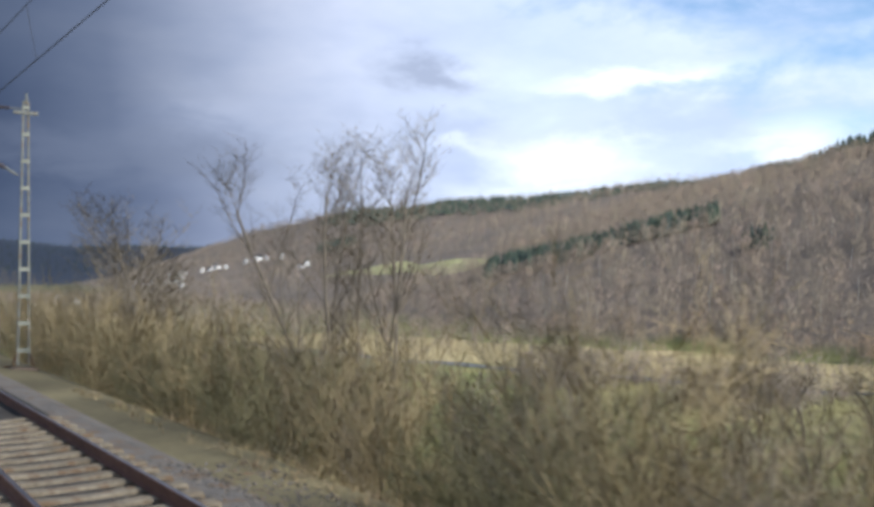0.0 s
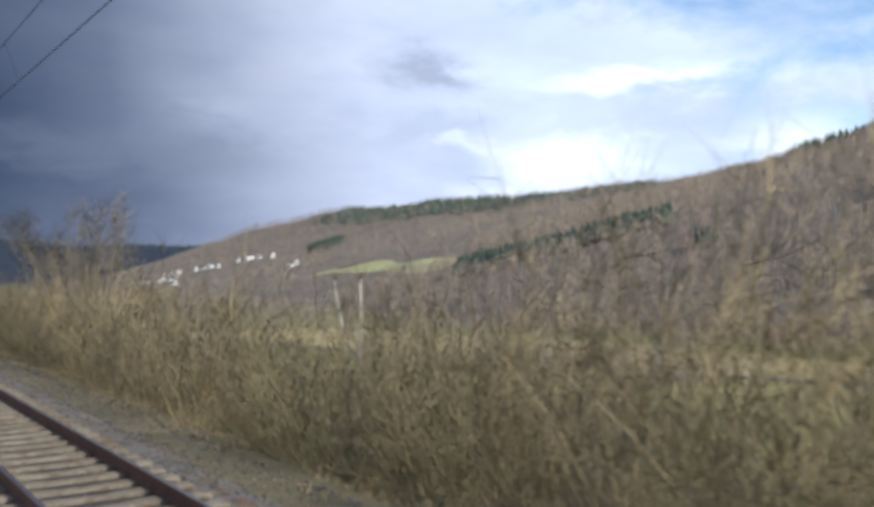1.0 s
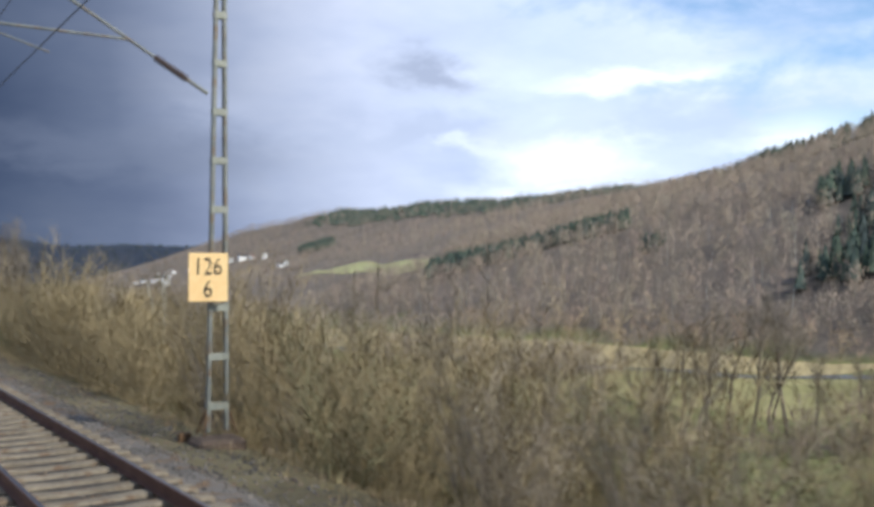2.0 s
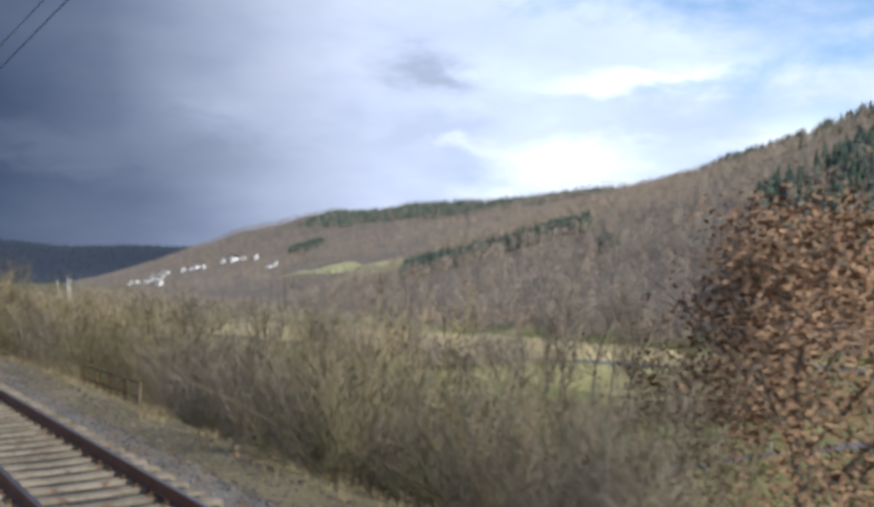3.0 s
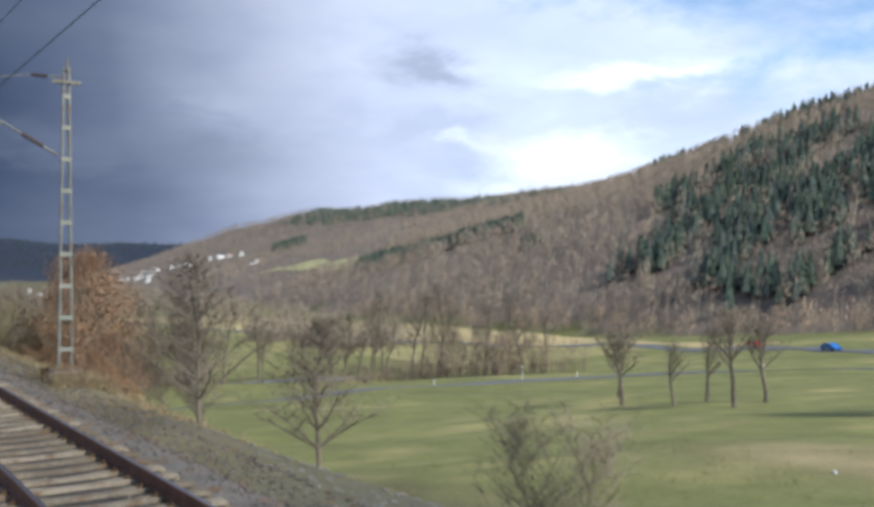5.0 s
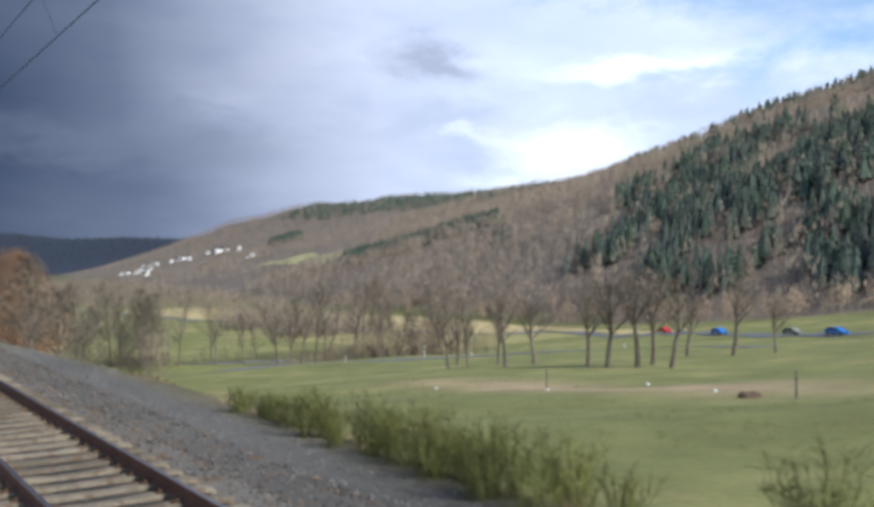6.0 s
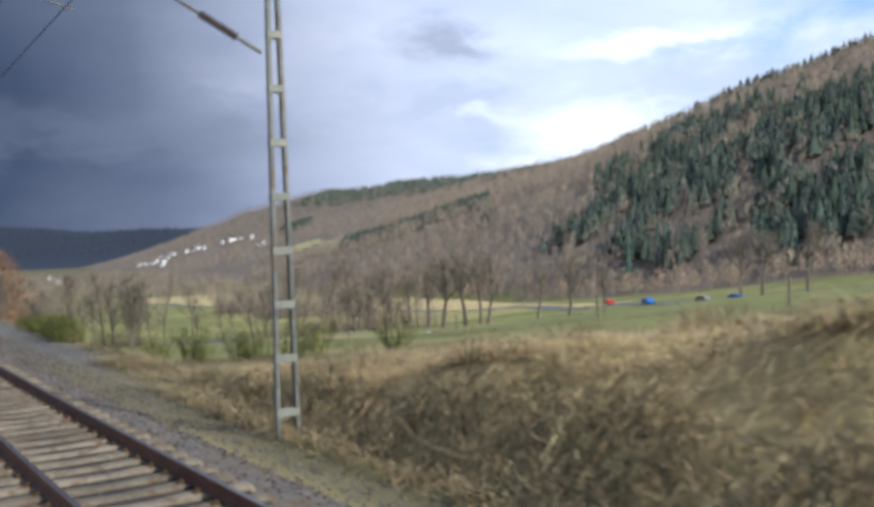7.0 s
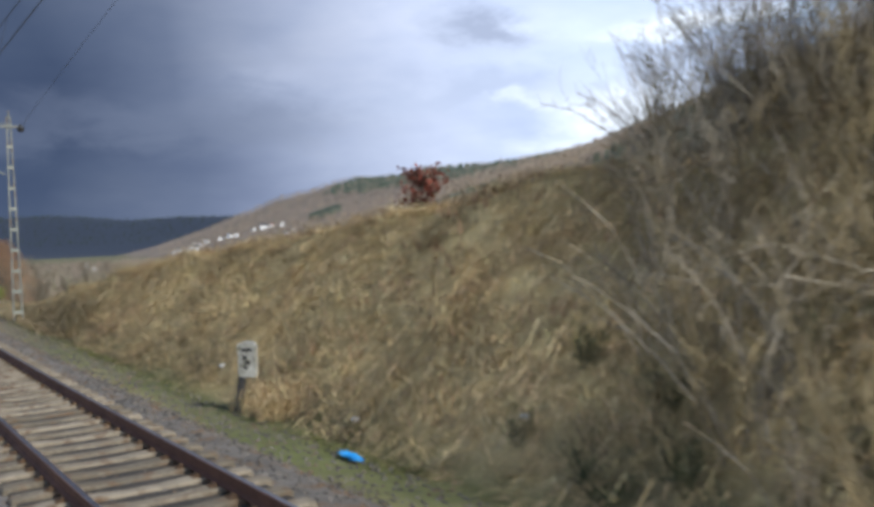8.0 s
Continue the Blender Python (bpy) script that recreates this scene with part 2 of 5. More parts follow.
def part(name, bm, mat, parent=None, label=""):
    """One bmesh, or (vertices, faces), as one mesh object under a thing or a part."""
    me = bpy.data.meshes.new(name)
    if isinstance(bm, tuple):
        me.from_pydata([tuple(v) for v in bm[0]], [], [tuple(f) for f in bm[1]])
    else:
        bm.to_mesh(me)
        bm.free()
    me.materials.append(mat)
    ob = new(name, me)
    if parent:
        ob.parent = parent
    if label:
        ob["label"] = label
    return ob


def soup(name, verts, faces_n, mat, parent=None, tones=None, label="", lie=None, side=(0, 0, 0)):
    """A big mesh of separate triangles (faces_n = 3) or quads (4) from an array of corners.

    lie: a soft direction for each face, which the whole plant's surface has there; the faces are wound to suit it."""
    verts = np.asarray(verts, np.float32).reshape(-1, 3)
    if lie is not None:
        q = verts.reshape(-1, faces_n, 3)
        lie = np.asarray(lie, np.float32).reshape(-1, 3)
        lie = lie / (np.linalg.norm(lie, axis=1, keepdims=True) + 1e-9)
        turn = (np.cross(q[:, 1] - q[:, 0], q[:, 2] - q[:, 0]) * (lie + np.array(side, np.float32))).sum(1) < 0
        q[turn] = q[turn][:, ::-1]
        verts = q.reshape(-1, 3)
    me = bpy.data.meshes.new(name)
    nf = len(verts) // faces_n
    me.vertices.add(len(verts))
    me.vertices.foreach_set("co", verts.ravel())
    me.loops.add(len(verts))
    me.loops.foreach_set("vertex_index", np.arange(len(verts), dtype=np.int32))
    me.polygons.add(nf)
    me.polygons.foreach_set("loop_start", np.arange(nf, dtype=np.int32) * faces_n)
    if tones is not None:
        at = me.attributes.new("tone", "FLOAT_COLOR", "POINT")
        at.data.foreach_set("color", np.asarray(tones, np.float32).ravel())
    if lie is not None:
        at = me.attributes.new("custom_normal", "FLOAT_VECTOR", "CORNER")
        at.data.foreach_set("vector", np.repeat(lie, faces_n, 0).astype(np.float32).ravel())
    me.update(calc_edges=True)
    me.materials.append(mat)
    ob = new(name, me)
    if parent:
        ob.parent = parent
    if label:
        ob["label"] = label
    return ob


def empty(name, x, y, z, rz=0.0, s=1.0):
    ob = new(name)
    ob.location, ob.rotation_euler, ob.scale = (x, y, z), (0, 0, rz), (s, s, s)
    ob.empty_display_size = 0.2
    return ob


def box(bm, x0, x1, y0, y1, z0, z1, bevel=0.0):
    r = bmesh.ops.create_cube(bm, size=1)
    bmesh.ops.scale(bm, vec=(x1 - x0, y1 - y0, z1 - z0), verts=r["verts"])
    bmesh.ops.translate(bm, vec=((x0 + x1) / 2, (y0 + y1) / 2, (z0 + z1) / 2), verts=r["verts"])
    if bevel:
        es = list({e for v in r["verts"] for e in v.link_edges})
        bmesh.ops.bevel(bm, geom=es, offset=bevel, segments=1, affect="EDGES")
    return bm


def tube(bm, a, b, r0, r1=None, n=8):
    a, b = Vector(a), Vector(b)
    d = b - a
    r = bmesh.ops.create_cone(bm, cap_ends=True, segments=n, radius1=r0, radius2=r0 if r1 is None else r1, depth=d.length)
    m = Matrix.Translation((a + b) / 2) @ d.to_track_quat("Z", "Y").to_matrix().to_4x4()
    bmesh.ops.transform(bm, matrix=m, verts=r["verts"])
    return bm


# ---------------------------------------------------------------- the lie of the land
def bend(x):
    """How far the line has curved from straight at x."""
    x = np.asarray(x, float)
    c = np.clip(x - 135, 0, 87)
    return 2.85e-6 * c ** 3 + np.clip(x - 222, 0, None) * 0.0647


def ease(a, b, x):
    t = np.clip((x - a) / (b - a), 0, 1)
    return t * t * (3 - 2 * t)


VALLEY_X = [-5000, -400, -20, 31, 80, 110, 150, 170, 180, 190, 210, 225, 300, 5000]
VALLEY_Z = [-22, -21, -19.5, -13.9, -9.7, -6.2, -2.4, -0.7, 0.5, 1.75, 3.5, 4.7, 9, 12]
HILL_X = [-5000, -2600, -2035, -1635, -1370, -720, -470, -300, -160, -60, 100, 600, 5000]
FOOT_Y = [700, 600, 480, 420, 400, 295, 262, 228, 232, 228, 215, 200, 200]
RIDGE_Y = [1100, 900, 760, 745, 740, 720, 620, 492, 487, 480, 470, 460, 460]
RIDGE_Z = [-10, 18, 60, 91, 103, 90, 75, 68, 90, 105, 132, 180, 180]


def land(x, y):
    """Height of the ground; the top of the rails is 0."""
    x, y = np.broadcast_arrays(np.asarray(x, float), np.asarray(y, float))
    o = y - bend(x)
    t = np.interp(x, VALLEY_X, VALLEY_Z) - 0.008 * np.clip(y - 70, 0, 200)
    t = np.maximum(t, -22.0) + 0.06 * np.clip(y - 150, 0, 80) * ease(-90, -20, x) + 0.10 * np.clip(o - 14, 0, 60) * ease(178, 205, x)
    t = t + 0.25 * np.sin(x * 0.11 + y * 0.07) * ease(12, 40, o) + 0.15 * np.sin(x * 0.31 - y * 0.23) * ease(8, 25, o)
    near = np.where(o > 6.3, -0.5, -0.42)
    z = np.where(t < near, np.maximum(t, near - 0.5 * np.clip(o - 6.6 - 1.4 * ease(122, 145, x), 0, None)), np.minimum(t, near + 0.95 * np.clip(o - 7.2 + 0.8 * ease(172, 188, x), 0, None)))
    z = z + 0.20 * ease(168, 178, x) * (1 - ease(400, 600, x)) * ease(6.6, 8.5, o) * (1 - ease(30, 40, o)) * (np.sin(x * 1.15 + 1.7 * np.sin(o * 0.9)) * np.sin(o * 1.3 + 1.1 * np.sin(x * 0.7)) - 0.3)
    z = np.where(o < 6.3, near, z)
    f, r, h = (np.interp(x, HILL_X, q) for q in (FOOT_Y, RIDGE_Y, RIDGE_Z))
    u = np.clip((y - f) / (r - f), 0, 1.6)
    c = np.interp(x, [-900, -600], [0.7, 1.25])
    s = np.where(u < 1, u * (c + (1 - c) * u), 1 - 0.25 * (u - 1))
    s = s + 0.018 * np.sin(x * 0.018 + y * 0.009) * ease(0, 0.3, u) + 0.012 * np.sin(x * 0.05 - y * 0.03) * ease(0, 0.3, u)
    hill = -20 + (h + 20) * s
    far = -22 + (143 + 12 * np.sin(y * 0.004 + 0.6) + 5 * np.sin(y * 0.013)) * np.exp(-((x + 3650) / 520) ** 2) * ease(-2600, -1500, y)
    return np.maximum(np.where(u > 0, np.maximum(z, hill), z), np.where(x < -2200, far, -99))
rng = np.random.default_rng(7)


def grid(name, xs, ys, zf, mat, tonef=None, thick=0.0):
    X, Y = np.meshgrid(xs, ys, indexing="ij")
    Z = zf(X, Y)
    nx, ny = X.shape
    co = np.stack([X, Y, Z], -1).reshape(-1, 3).astype(np.float32)
    i = (np.arange(nx - 1)[:, None] * ny + np.arange(ny - 1)[None, :]).ravel()
    q = np.stack([i, i + ny, i + ny + 1, i + 1], -1).astype(np.int32)
    me = bpy.data.meshes.new(name)
    me.vertices.add(len(co))
    me.vertices.foreach_set("co", co.ravel())
    me.loops.add(q.size)
    me.loops.foreach_set("vertex_index", q.ravel())
    me.polygons.add(len(q))
    me.polygons.foreach_set("loop_start", np.arange(len(q), dtype=np.int32) * 4)
    if tonef is not None:
        at = me.attributes.new("tone", "FLOAT_COLOR", "POINT")
        at.data.foreach_set("color", tonef(X, Y, Z).reshape(-1, 4).astype(np.float32).ravel())
    me.update(calc_edges=True)
    me.polygons.foreach_set("use_smooth", np.ones(len(q), bool))
    me.materials.append(mat)
    return new(name, me)


def waves(x, y, k, seed):
    """Cheap smooth noise, about -1 to 1."""
    r = np.random.default_rng(seed)
    v = 0
    for i in range(6):
        a, p, s = r.uniform(0, 6.28), r.uniform(0, 6.28), k * (1 + 0.55 * i)
        v = v + np.sin((x * math.cos(a) + y * math.sin(a)) * s + p + 1.3 * np.sin((x * math.sin(a) - y * math.cos(a)) * s * 0.7 + i))
    return v / 4.0


MEADOW, DRY, LITTER, VERGE = (0.222, 0.222, 0.07), (0.58, 0.44, 0.20), (0.21, 0.165, 0.125), (0.27, 0.235, 0.13)


def ground_tone(X, Y, Z):
    o = Y - bend(X)
    c = np.ones((*X.shape, 4))
    mead, dry, lit, ver = (np.array(q) for q in (MEADOW, DRY, LITTER, VERGE))
    n, n2 = waves(X, Y, 0.06, 3)[..., None], waves(X, Y, 0.35, 5)[..., None]
    col = mead * (1 + 0.14 * n) + np.clip(0.8 * n2 + 0.6 * n - 0.25, 0, 1) * 0.5 * (dry - mead)
    f = np.interp(X, HILL_X, FOOT_Y)
    wood = ease(-4, 6, Y - f + 6 * n[..., 0])[..., None]
    col = col * (1 - wood) + lit * (1 + 0.2 * n) * wood
    bank = ((1 - ease(16, 26, o)) * ease(4.6, 5.2, o))
    bank = np.maximum(bank * (1 - ease(120, 140, X)), bank * ease(120, 140, X) * (1 - ease(11, 13, o)))
    bank = np.maximum(bank, ease(4.6, 5.2, o) * ease(168, 182, X) * (1 - ease(60, 90, Y)))[..., None]
    verge = np.array((0.19, 0.155, 0.08)) + ease(170, 182, X)[..., None] * (dry - np.array((0.19, 0.155, 0.08)))
    col = col * (1 - bank) + verge * (0.8 + 0.3 * n2) * bank
    cess = (ease(122, 134, X) * (1 - ease(164, 174, X)) * ease(4.8, 5.2, o) * (1 - ease(7.0, 7.7, o + 0.25 * n[..., 0])))[..., None]
    col = col * (1 - cess) + np.array((0.125, 0.112, 0.095)) * (1 + 0.2 * n2) * cess
    band = (np.exp(-((X - 128) / 17) ** 4 - ((Y - 37.5 - 0.1 * (X - 126)) / 3.4) ** 2) * np.clip(1.0 + 0.5 * n2[..., 0], 0, 1))[..., None]
    col = col * (1 - band) + np.array((0.43, 0.31, 0.18)) * band
    foot = (ease(4.8, 5.2, o) * (1 - ease(6.3, 7.0, o + 0.3 * n2[..., 0])) * ease(160, 170, X))[..., None]
    col = col * (1 - foot) + np.array((0.16, 0.135, 0.07)) * (1 + 0.25 * n2) * foot
    moss = ((1 - ease(6.1, 6.7, o)) * ease(4.8, 5.2, o) * ease(182, 194, X) * (0.65 + 0.35 * waves(X, Y, 0.8, 6)))[..., None]
    col = col * (1 - moss) + np.array((0.125, 0.135, 0.04)) * moss
    far = (1 - ease(-650, -220, X))[..., None] * (1 - wood)
    col = col * (1 - 0.75 * far) + np.array((0.115, 0.10, 0.06)) * 0.75 * far
    # horizon hill: blue haze and window darkening put into the ground colour
    far_dim = (1 - ease(-2400, -2100, X))[..., None]
    col = col * (1 - far_dim) + np.array((0.024, 0.032, 0.05)) * far_dim
    c[..., :3] = np.clip(col, 0.01, 1)
    return c


def steps(*runs):
    v = [np.arange(a, b, s) for a, b, s in runs]
    return np.unique(np.concatenate(v))


gx = steps((-4800, -1600, 80), (-1600, -420, 14), (-420, -80, 5), (-80, 160, 1.7), (160, 250, 1.1), (250, 800, 25), (800, 4801, 200))
gy = steps((-4800, -300, 300), (-300, -20, 20), (-20, 4, 2), (4, 24, 0.6), (24, 130, 2.8), (130, 560, 6), (560, 1600, 20), (1600, 4801, 200))
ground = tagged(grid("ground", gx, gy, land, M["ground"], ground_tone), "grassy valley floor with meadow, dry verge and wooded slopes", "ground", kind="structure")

# ---------------------------------------------------------------- the track beside ours
TRACK, NEAR_RAIL, FAR_RAIL = 3.0, 2.247, 3.752


def along(name, profile, mat, x0=-70.0, x1=262.0, step=2.0, parent=None):
    """A bar with a cross-section (offset, height), drawn along the line."""
    xs = np.arange(x0, x1 + 0.1, step)
    n = len(profile)
    v = [(x, bend(x) + o, z) for x in xs for o, z in profile]
    fs = [(i * n + j, (i + 1) * n + j, (i + 1) * n + (j + 1) % n, i * n + (j + 1) % n) for i in range(len(xs) - 1) for j in range(n)]
    fs += [tuple(range(n)), tuple(range((len(xs) - 1) * n, len(xs) * n))[::-1]]
    ob = part(name, (v, fs), mat, parent)
    return ob


bed = tagged(along("track_bed", [(-4.2, -0.6), (-3.4, -0.24), (-1.0, -0.21), (1.0, -0.25), (1.66, -0.26), (1.9, -0.28), (4.1, -0.28), (4.34, -0.265), (4.75, -0.28), (5.65, -0.62)], M["ballast"]),
             "grey-brown crushed stone ballast bed of a railway line", "track bed", kind="structure")
tagged(along("track_bed_middle", [(1.72, -0.30), (4.28, -0.30), (4.22, -0.235), (1.78, -0.235)], M["oily"]), "dark oily ballast between the rails of the track", "track bed", kind="structure")
# loose stones over the bed
for nm, cnt, lo, hi in (("ballast_stones", 34000, 4.33, 6.05), ("ballast_stones_between", 9000, 1.8, 4.2)):
    x = rng.uniform(-14, 226, cnt)
    o = rng.uniform(lo, hi, cnt)
    zb = np.interp(o, [1.7, 1.9, 4.1, 4.34, 4.75, 5.2, 6.0], [-0.245, -0.24, -0.24, -0.265, -0.28, -0.42, -0.42])
    s = rng.uniform(0.022, 0.05, cnt)
    base = np.array([(1, 0, 0), (-0.5, 0.87, 0), (-0.5, -0.87, 0), (0.05, 0.05, 0.9)])
    tri = np.array([(0, 1, 3), (1, 2, 3), (2, 0, 3)])
    an = rng.uniform(0, 6.28, cnt)
    jit = 1 + rng.uniform(-0.35, 0.35, (cnt, 4, 1))
    p = base[None] * jit * s[:, None, None]
    ca, sa = np.cos(an)[:, None], np.sin(an)[:, None]
    p = np.stack([p[..., 0] * ca - p[..., 1] * sa, p[..., 0] * sa + p[..., 1] * ca, p[..., 2]], -1)
    p += np.stack([x, bend(x) + o, zb - 0.005], -1)[:, None, :]
    st = soup(nm, p[:, tri].reshape(-1, 3), 3, M["oily" if hi < 4 else "ballast"])
    tagged(st, "loose crushed stones lying on the ballast bed", "ballast", kind="stuff")

x, o = rng.uniform(120, 172, 5200), rng.uniform(5.9, 7.7, 5200)
z0 = land(x, bend(x) + o)
an, s_ = rng.uniform(0, 6.28, 5200), rng.uniform(0.012, 0.032, 5200)
q = np.stack([np.stack([x + np.cos(an + k) * s_, bend(x) + o + np.sin(an + k) * s_, z0 + h_ * s_], -1) for k, h_ in ((0, 0.0), (2.1, 0.1), (4.2, 0.0), (1.0, 0.9))], 1)
tagged(soup("path_stones", q[:, np.array([(0, 1, 3), (1, 2, 3), (2, 0, 3)])].reshape(-1, 3), 3, M["gravel"]), "small grey stones strewn on the trackside path", "gravel", kind="stuff")

railprof = [(-0.062, -0.17), (0.062, -0.17), (0.062, -0.158), (0.012, -0.14), (0.012, -0.05), (0.035, -0.036), (0.035, -0.004), (0.028, 0.0), (-0.028, 0.0), (-0.035, -0.004), (-0.035, -0.036), (-0.012, -0.05), (-0.012, -0.14), (-0.062, -0.158)]
for off in (NEAR_RAIL, FAR_RAIL):
    rail = tagged(along("rail", [(off + a, b) for a, b in railprof], M["rail"]), "rust-brown steel running rail on concrete sleepers", "rail", "rails of the track")
    part_top = along("rail_head", [(off - 0.026, 0.0), (off + 0.026, 0.0), (off + 0.024, 0.003), (off - 0.024, 0.003)], M["railtop"], parent=rail)
    part_top["label"] = "bright worn running surface"


def sleeper_mesh():
    """A prestressed sleeper, narrower and lower in its middle."""
    ys = [-1.3, -1.28, -0.95, -0.55, -0.2, 0.2, 0.55, 0.95, 1.28, 1.3]
    hw = [0.12, 0.13, 0.14, 0.135, 0.115, 0.115, 0.135, 0.14, 0.13, 0.12]
    tp = [-0.21, -0.185, -0.175, -0.175, -0.195, -0.195, -0.175, -0.175, -0.185, -0.21]
    v, fs = [], []
    for y, w, t in zip(ys, hw, tp):
        v += [(-w, y, -0.34), (-w, y, t - 0.02), (-w + 0.03, y, t), (w - 0.03, y, t), (w, y, t - 0.02), (w, y, -0.34)]
    for i in range(len(ys) - 1):
        for j in range(6):
            fs.append((i * 6 + j, i * 6 + (j + 1) % 6, (i + 1) * 6 + (j + 1) % 6, (i + 1) * 6 + j))
    fs += [tuple(range(6))[::-1], tuple(range((len(ys) - 1) * 6, len(ys) * 6))]
    return v, fs


PITCH = 0.5812
sl = tagged(part("sleeper", sleeper_mesh(), M["sleeper"]), "weathered pale concrete sleeper in ballast under rusty rails", "sleeper", "sleepers of the track")
for o in (-0.7525, 0.7525):
    bm = bmesh.new()
    box(bm, -0.075, 0.075, o - 0.17, o + 0.17, -0.176, -0.160)
    for s in (-1, 1):
        box(bm, -0.04, 0.04, o + s * 0.105 - 0.03, o + s * 0.105 + 0.03, -0.1605, -0.138, 0.008)
    part("rail_fastening", bm, M["rust"], sl, "rusty clamp plate")
FIRST = 45.0
sl.location = (FIRST, float(bend(FIRST)) + TRACK, 0)
for k in range(1, 300):
    x = FIRST + PITCH * k
    slope = float(bend(x + 0.5) - bend(x - 0.5))
    copy_thing(sl, pose(x, float(bend(x)) + TRACK, rng.uniform(-0.006, 0.004), 0, 0, math.degrees(slope) + rng.uniform(-0.4, 0.4)))
sv, sf = sleeper_mesh()
av, af = [], []
for k in list(range(-110, 0)) + list(range(300, 318)):
    x = FIRST + PITCH * k
    n0, y0, tw = len(av), float(bend(x)) + TRACK, rng.uniform(-0.006, 0.006)
    av += [(x + a - b_ * tw, y0 + b_ + a * tw, c) for a, b_, c in sv]
    af += [tuple(i + n0 for i in f) for f in sf]
tagged(part("sleeper_run", (av, af), M["sleeper"]), "weathered pale concrete sleepers farther along the track", "sleepers", kind="stuff")

# ---------------------------------------------------------------- overhead line


def mast(name, x, o, base, top, plinth=True):
    """A flat mast of two steel channels that close in towards the top, with battens between them."""
    th = empty(name, x, float(bend(x)) + o, 0)
    hw = lambda z: 0.20 - 0.105 * (z - base) / (top - base)
    for s in (-1, 1):
        # a channel, open towards the mast's middle
        prof = [(-0.05, 0.0), (0.05, 0.0), (0.05, -0.06), (0.042, -0.06), (0.042, -0.008), (-0.042, -0.008), (-0.042, -0.06), (-0.05, -0.06)]
        v = [(a, s * (hw(z) + c), z) for z in (base, top) for a, c in prof]
        n = len(prof)
        fs = [(j, (j + 1) % n, n + (j + 1) % n, n + j) for j in range(n)] + [tuple(range(n, 2 * n))]
        part("upright", (v, fs), M["steel"], th)
    z = base + 0.45
    while z < top - 0.2:
        w = hw(z)
        for xx in (-0.058, 0.050):
            bm = bmesh.new()
            box(bm, xx, xx + 0.008, -w - 0.005, w + 0.005, z - 0.06, z + 0.06)
            part("batten", bm, M["batten"], th, "pale grey-green batten plate")
        z += 0.86
    for xx in (-0.075, 0.075):
        bm = bmesh.new()
        box(bm, xx - 0.02, xx + 0.02, -0.36, 0.36, top - 0.42, top - 0.34)
        part("cross_bar", bm, M["steel"], th)
    bm = bmesh.new()
    tube(bm, (0.08, 0.0, top - 0.1), (0.08, 0.0, top + 0.25), 0.05, 0.03)
    part("cap", bm, M["steel"], th)
    if plinth:
        bm = bmesh.new()
        box(bm, -0.34, 0.34, -0.42, 0.42, base - 1.0, base - 0.10, 0.06)
        part("plinth", bm, M["concrete"], th, "rust-stained concrete plinth")
        for s in (-1, 1):
            for u in (-0.3, 0.3):
                bm = bmesh.new()
                tube(bm, (0.0, s * 0.19, base + 0.42), (u * 0.6, s * 0.30, base - 0.04), 0.02, n=6)
                part("foot_brace", bm, M["rust"], th)
        bm = bmesh.new()
        box(bm, -0.62, -0.47, -0.50, -0.28, base - 0.42, base - 0.06, 0.02)
        part("earth_box", bm, M["rust"], th, "small rusty earthing box")
    # cantilever: stay, tube with insulators, registration arm
    joint, reach = 5.72, o - TRACK
    bm = bmesh.new()
    a, e = Vector((0, -0.22, joint)), Vector((0, -reach - 0.1, 7.35))
    d = e - a
    tube(bm, a, a + d * 0.13, 0.035)
    tube(bm, a + d * 0.32, e, 0.028)
    part("cantilever_tube", bm, M["steel"], th)
    bm = bmesh.new()
    for i in range(11):
        c = a + d * (0.13 + 0.017 * i)
        tube(bm, c, c + d * 0.010, 0.075, 0.05, 10)
        tube(bm, c + d * 0.010, c + d * 0.0171, 0.035, n=8)
    part("insulator", bm, M["insul"], th, "ribbed brown insulator")
    bm = bmesh.new()
    tube(bm, (0, -0.1, top - 0.25), (0, -0.5, top - 0.27), 0.02)
    tube(bm, (0, -0.9, top - 0.28), (0, -reach, 7.42), 0.014)
    part("top_stay", bm, M["steel"], th)
    bm = bmesh.new()
    for i in range(9):
        tube(bm, (0, -0.5 - 0.045 * i, top - 0.27), (0, -0.53 - 0.045 * i, top - 0.27), 0.06, 0.04, 10)
    part("stay_insulator", bm, M["insul"], th)
    bm = bmesh.new()
    q = a + d * 0.46
    tube(bm, q, (0, -reach - 1.0, 6.42), 0.022)
    tube(bm, (0, -reach - 0.9, 6.40), (0, -reach + 0.25, 6.08), 0.014)
    tube(bm, (0, -reach - 0.9, 6.42), (0, -reach - 0.9, 6.2), 0.016)
    part("registration_arm", bm, M["steel"], th)
    return tagged(th, "grey-green steel lattice mast of two channels with bracket arm and insulators", "catenary mast", "catenary masts")


MASTS = [(-31.5, 6.0, -0.3), (40.03, 6.09, -0.2), (112.5, 6.01, 0.0), (180.1, 6.26, -0.45)]
for x, o, b in MASTS:
    mast("catenary_mast", x, o, b, 8.1, x < 150)


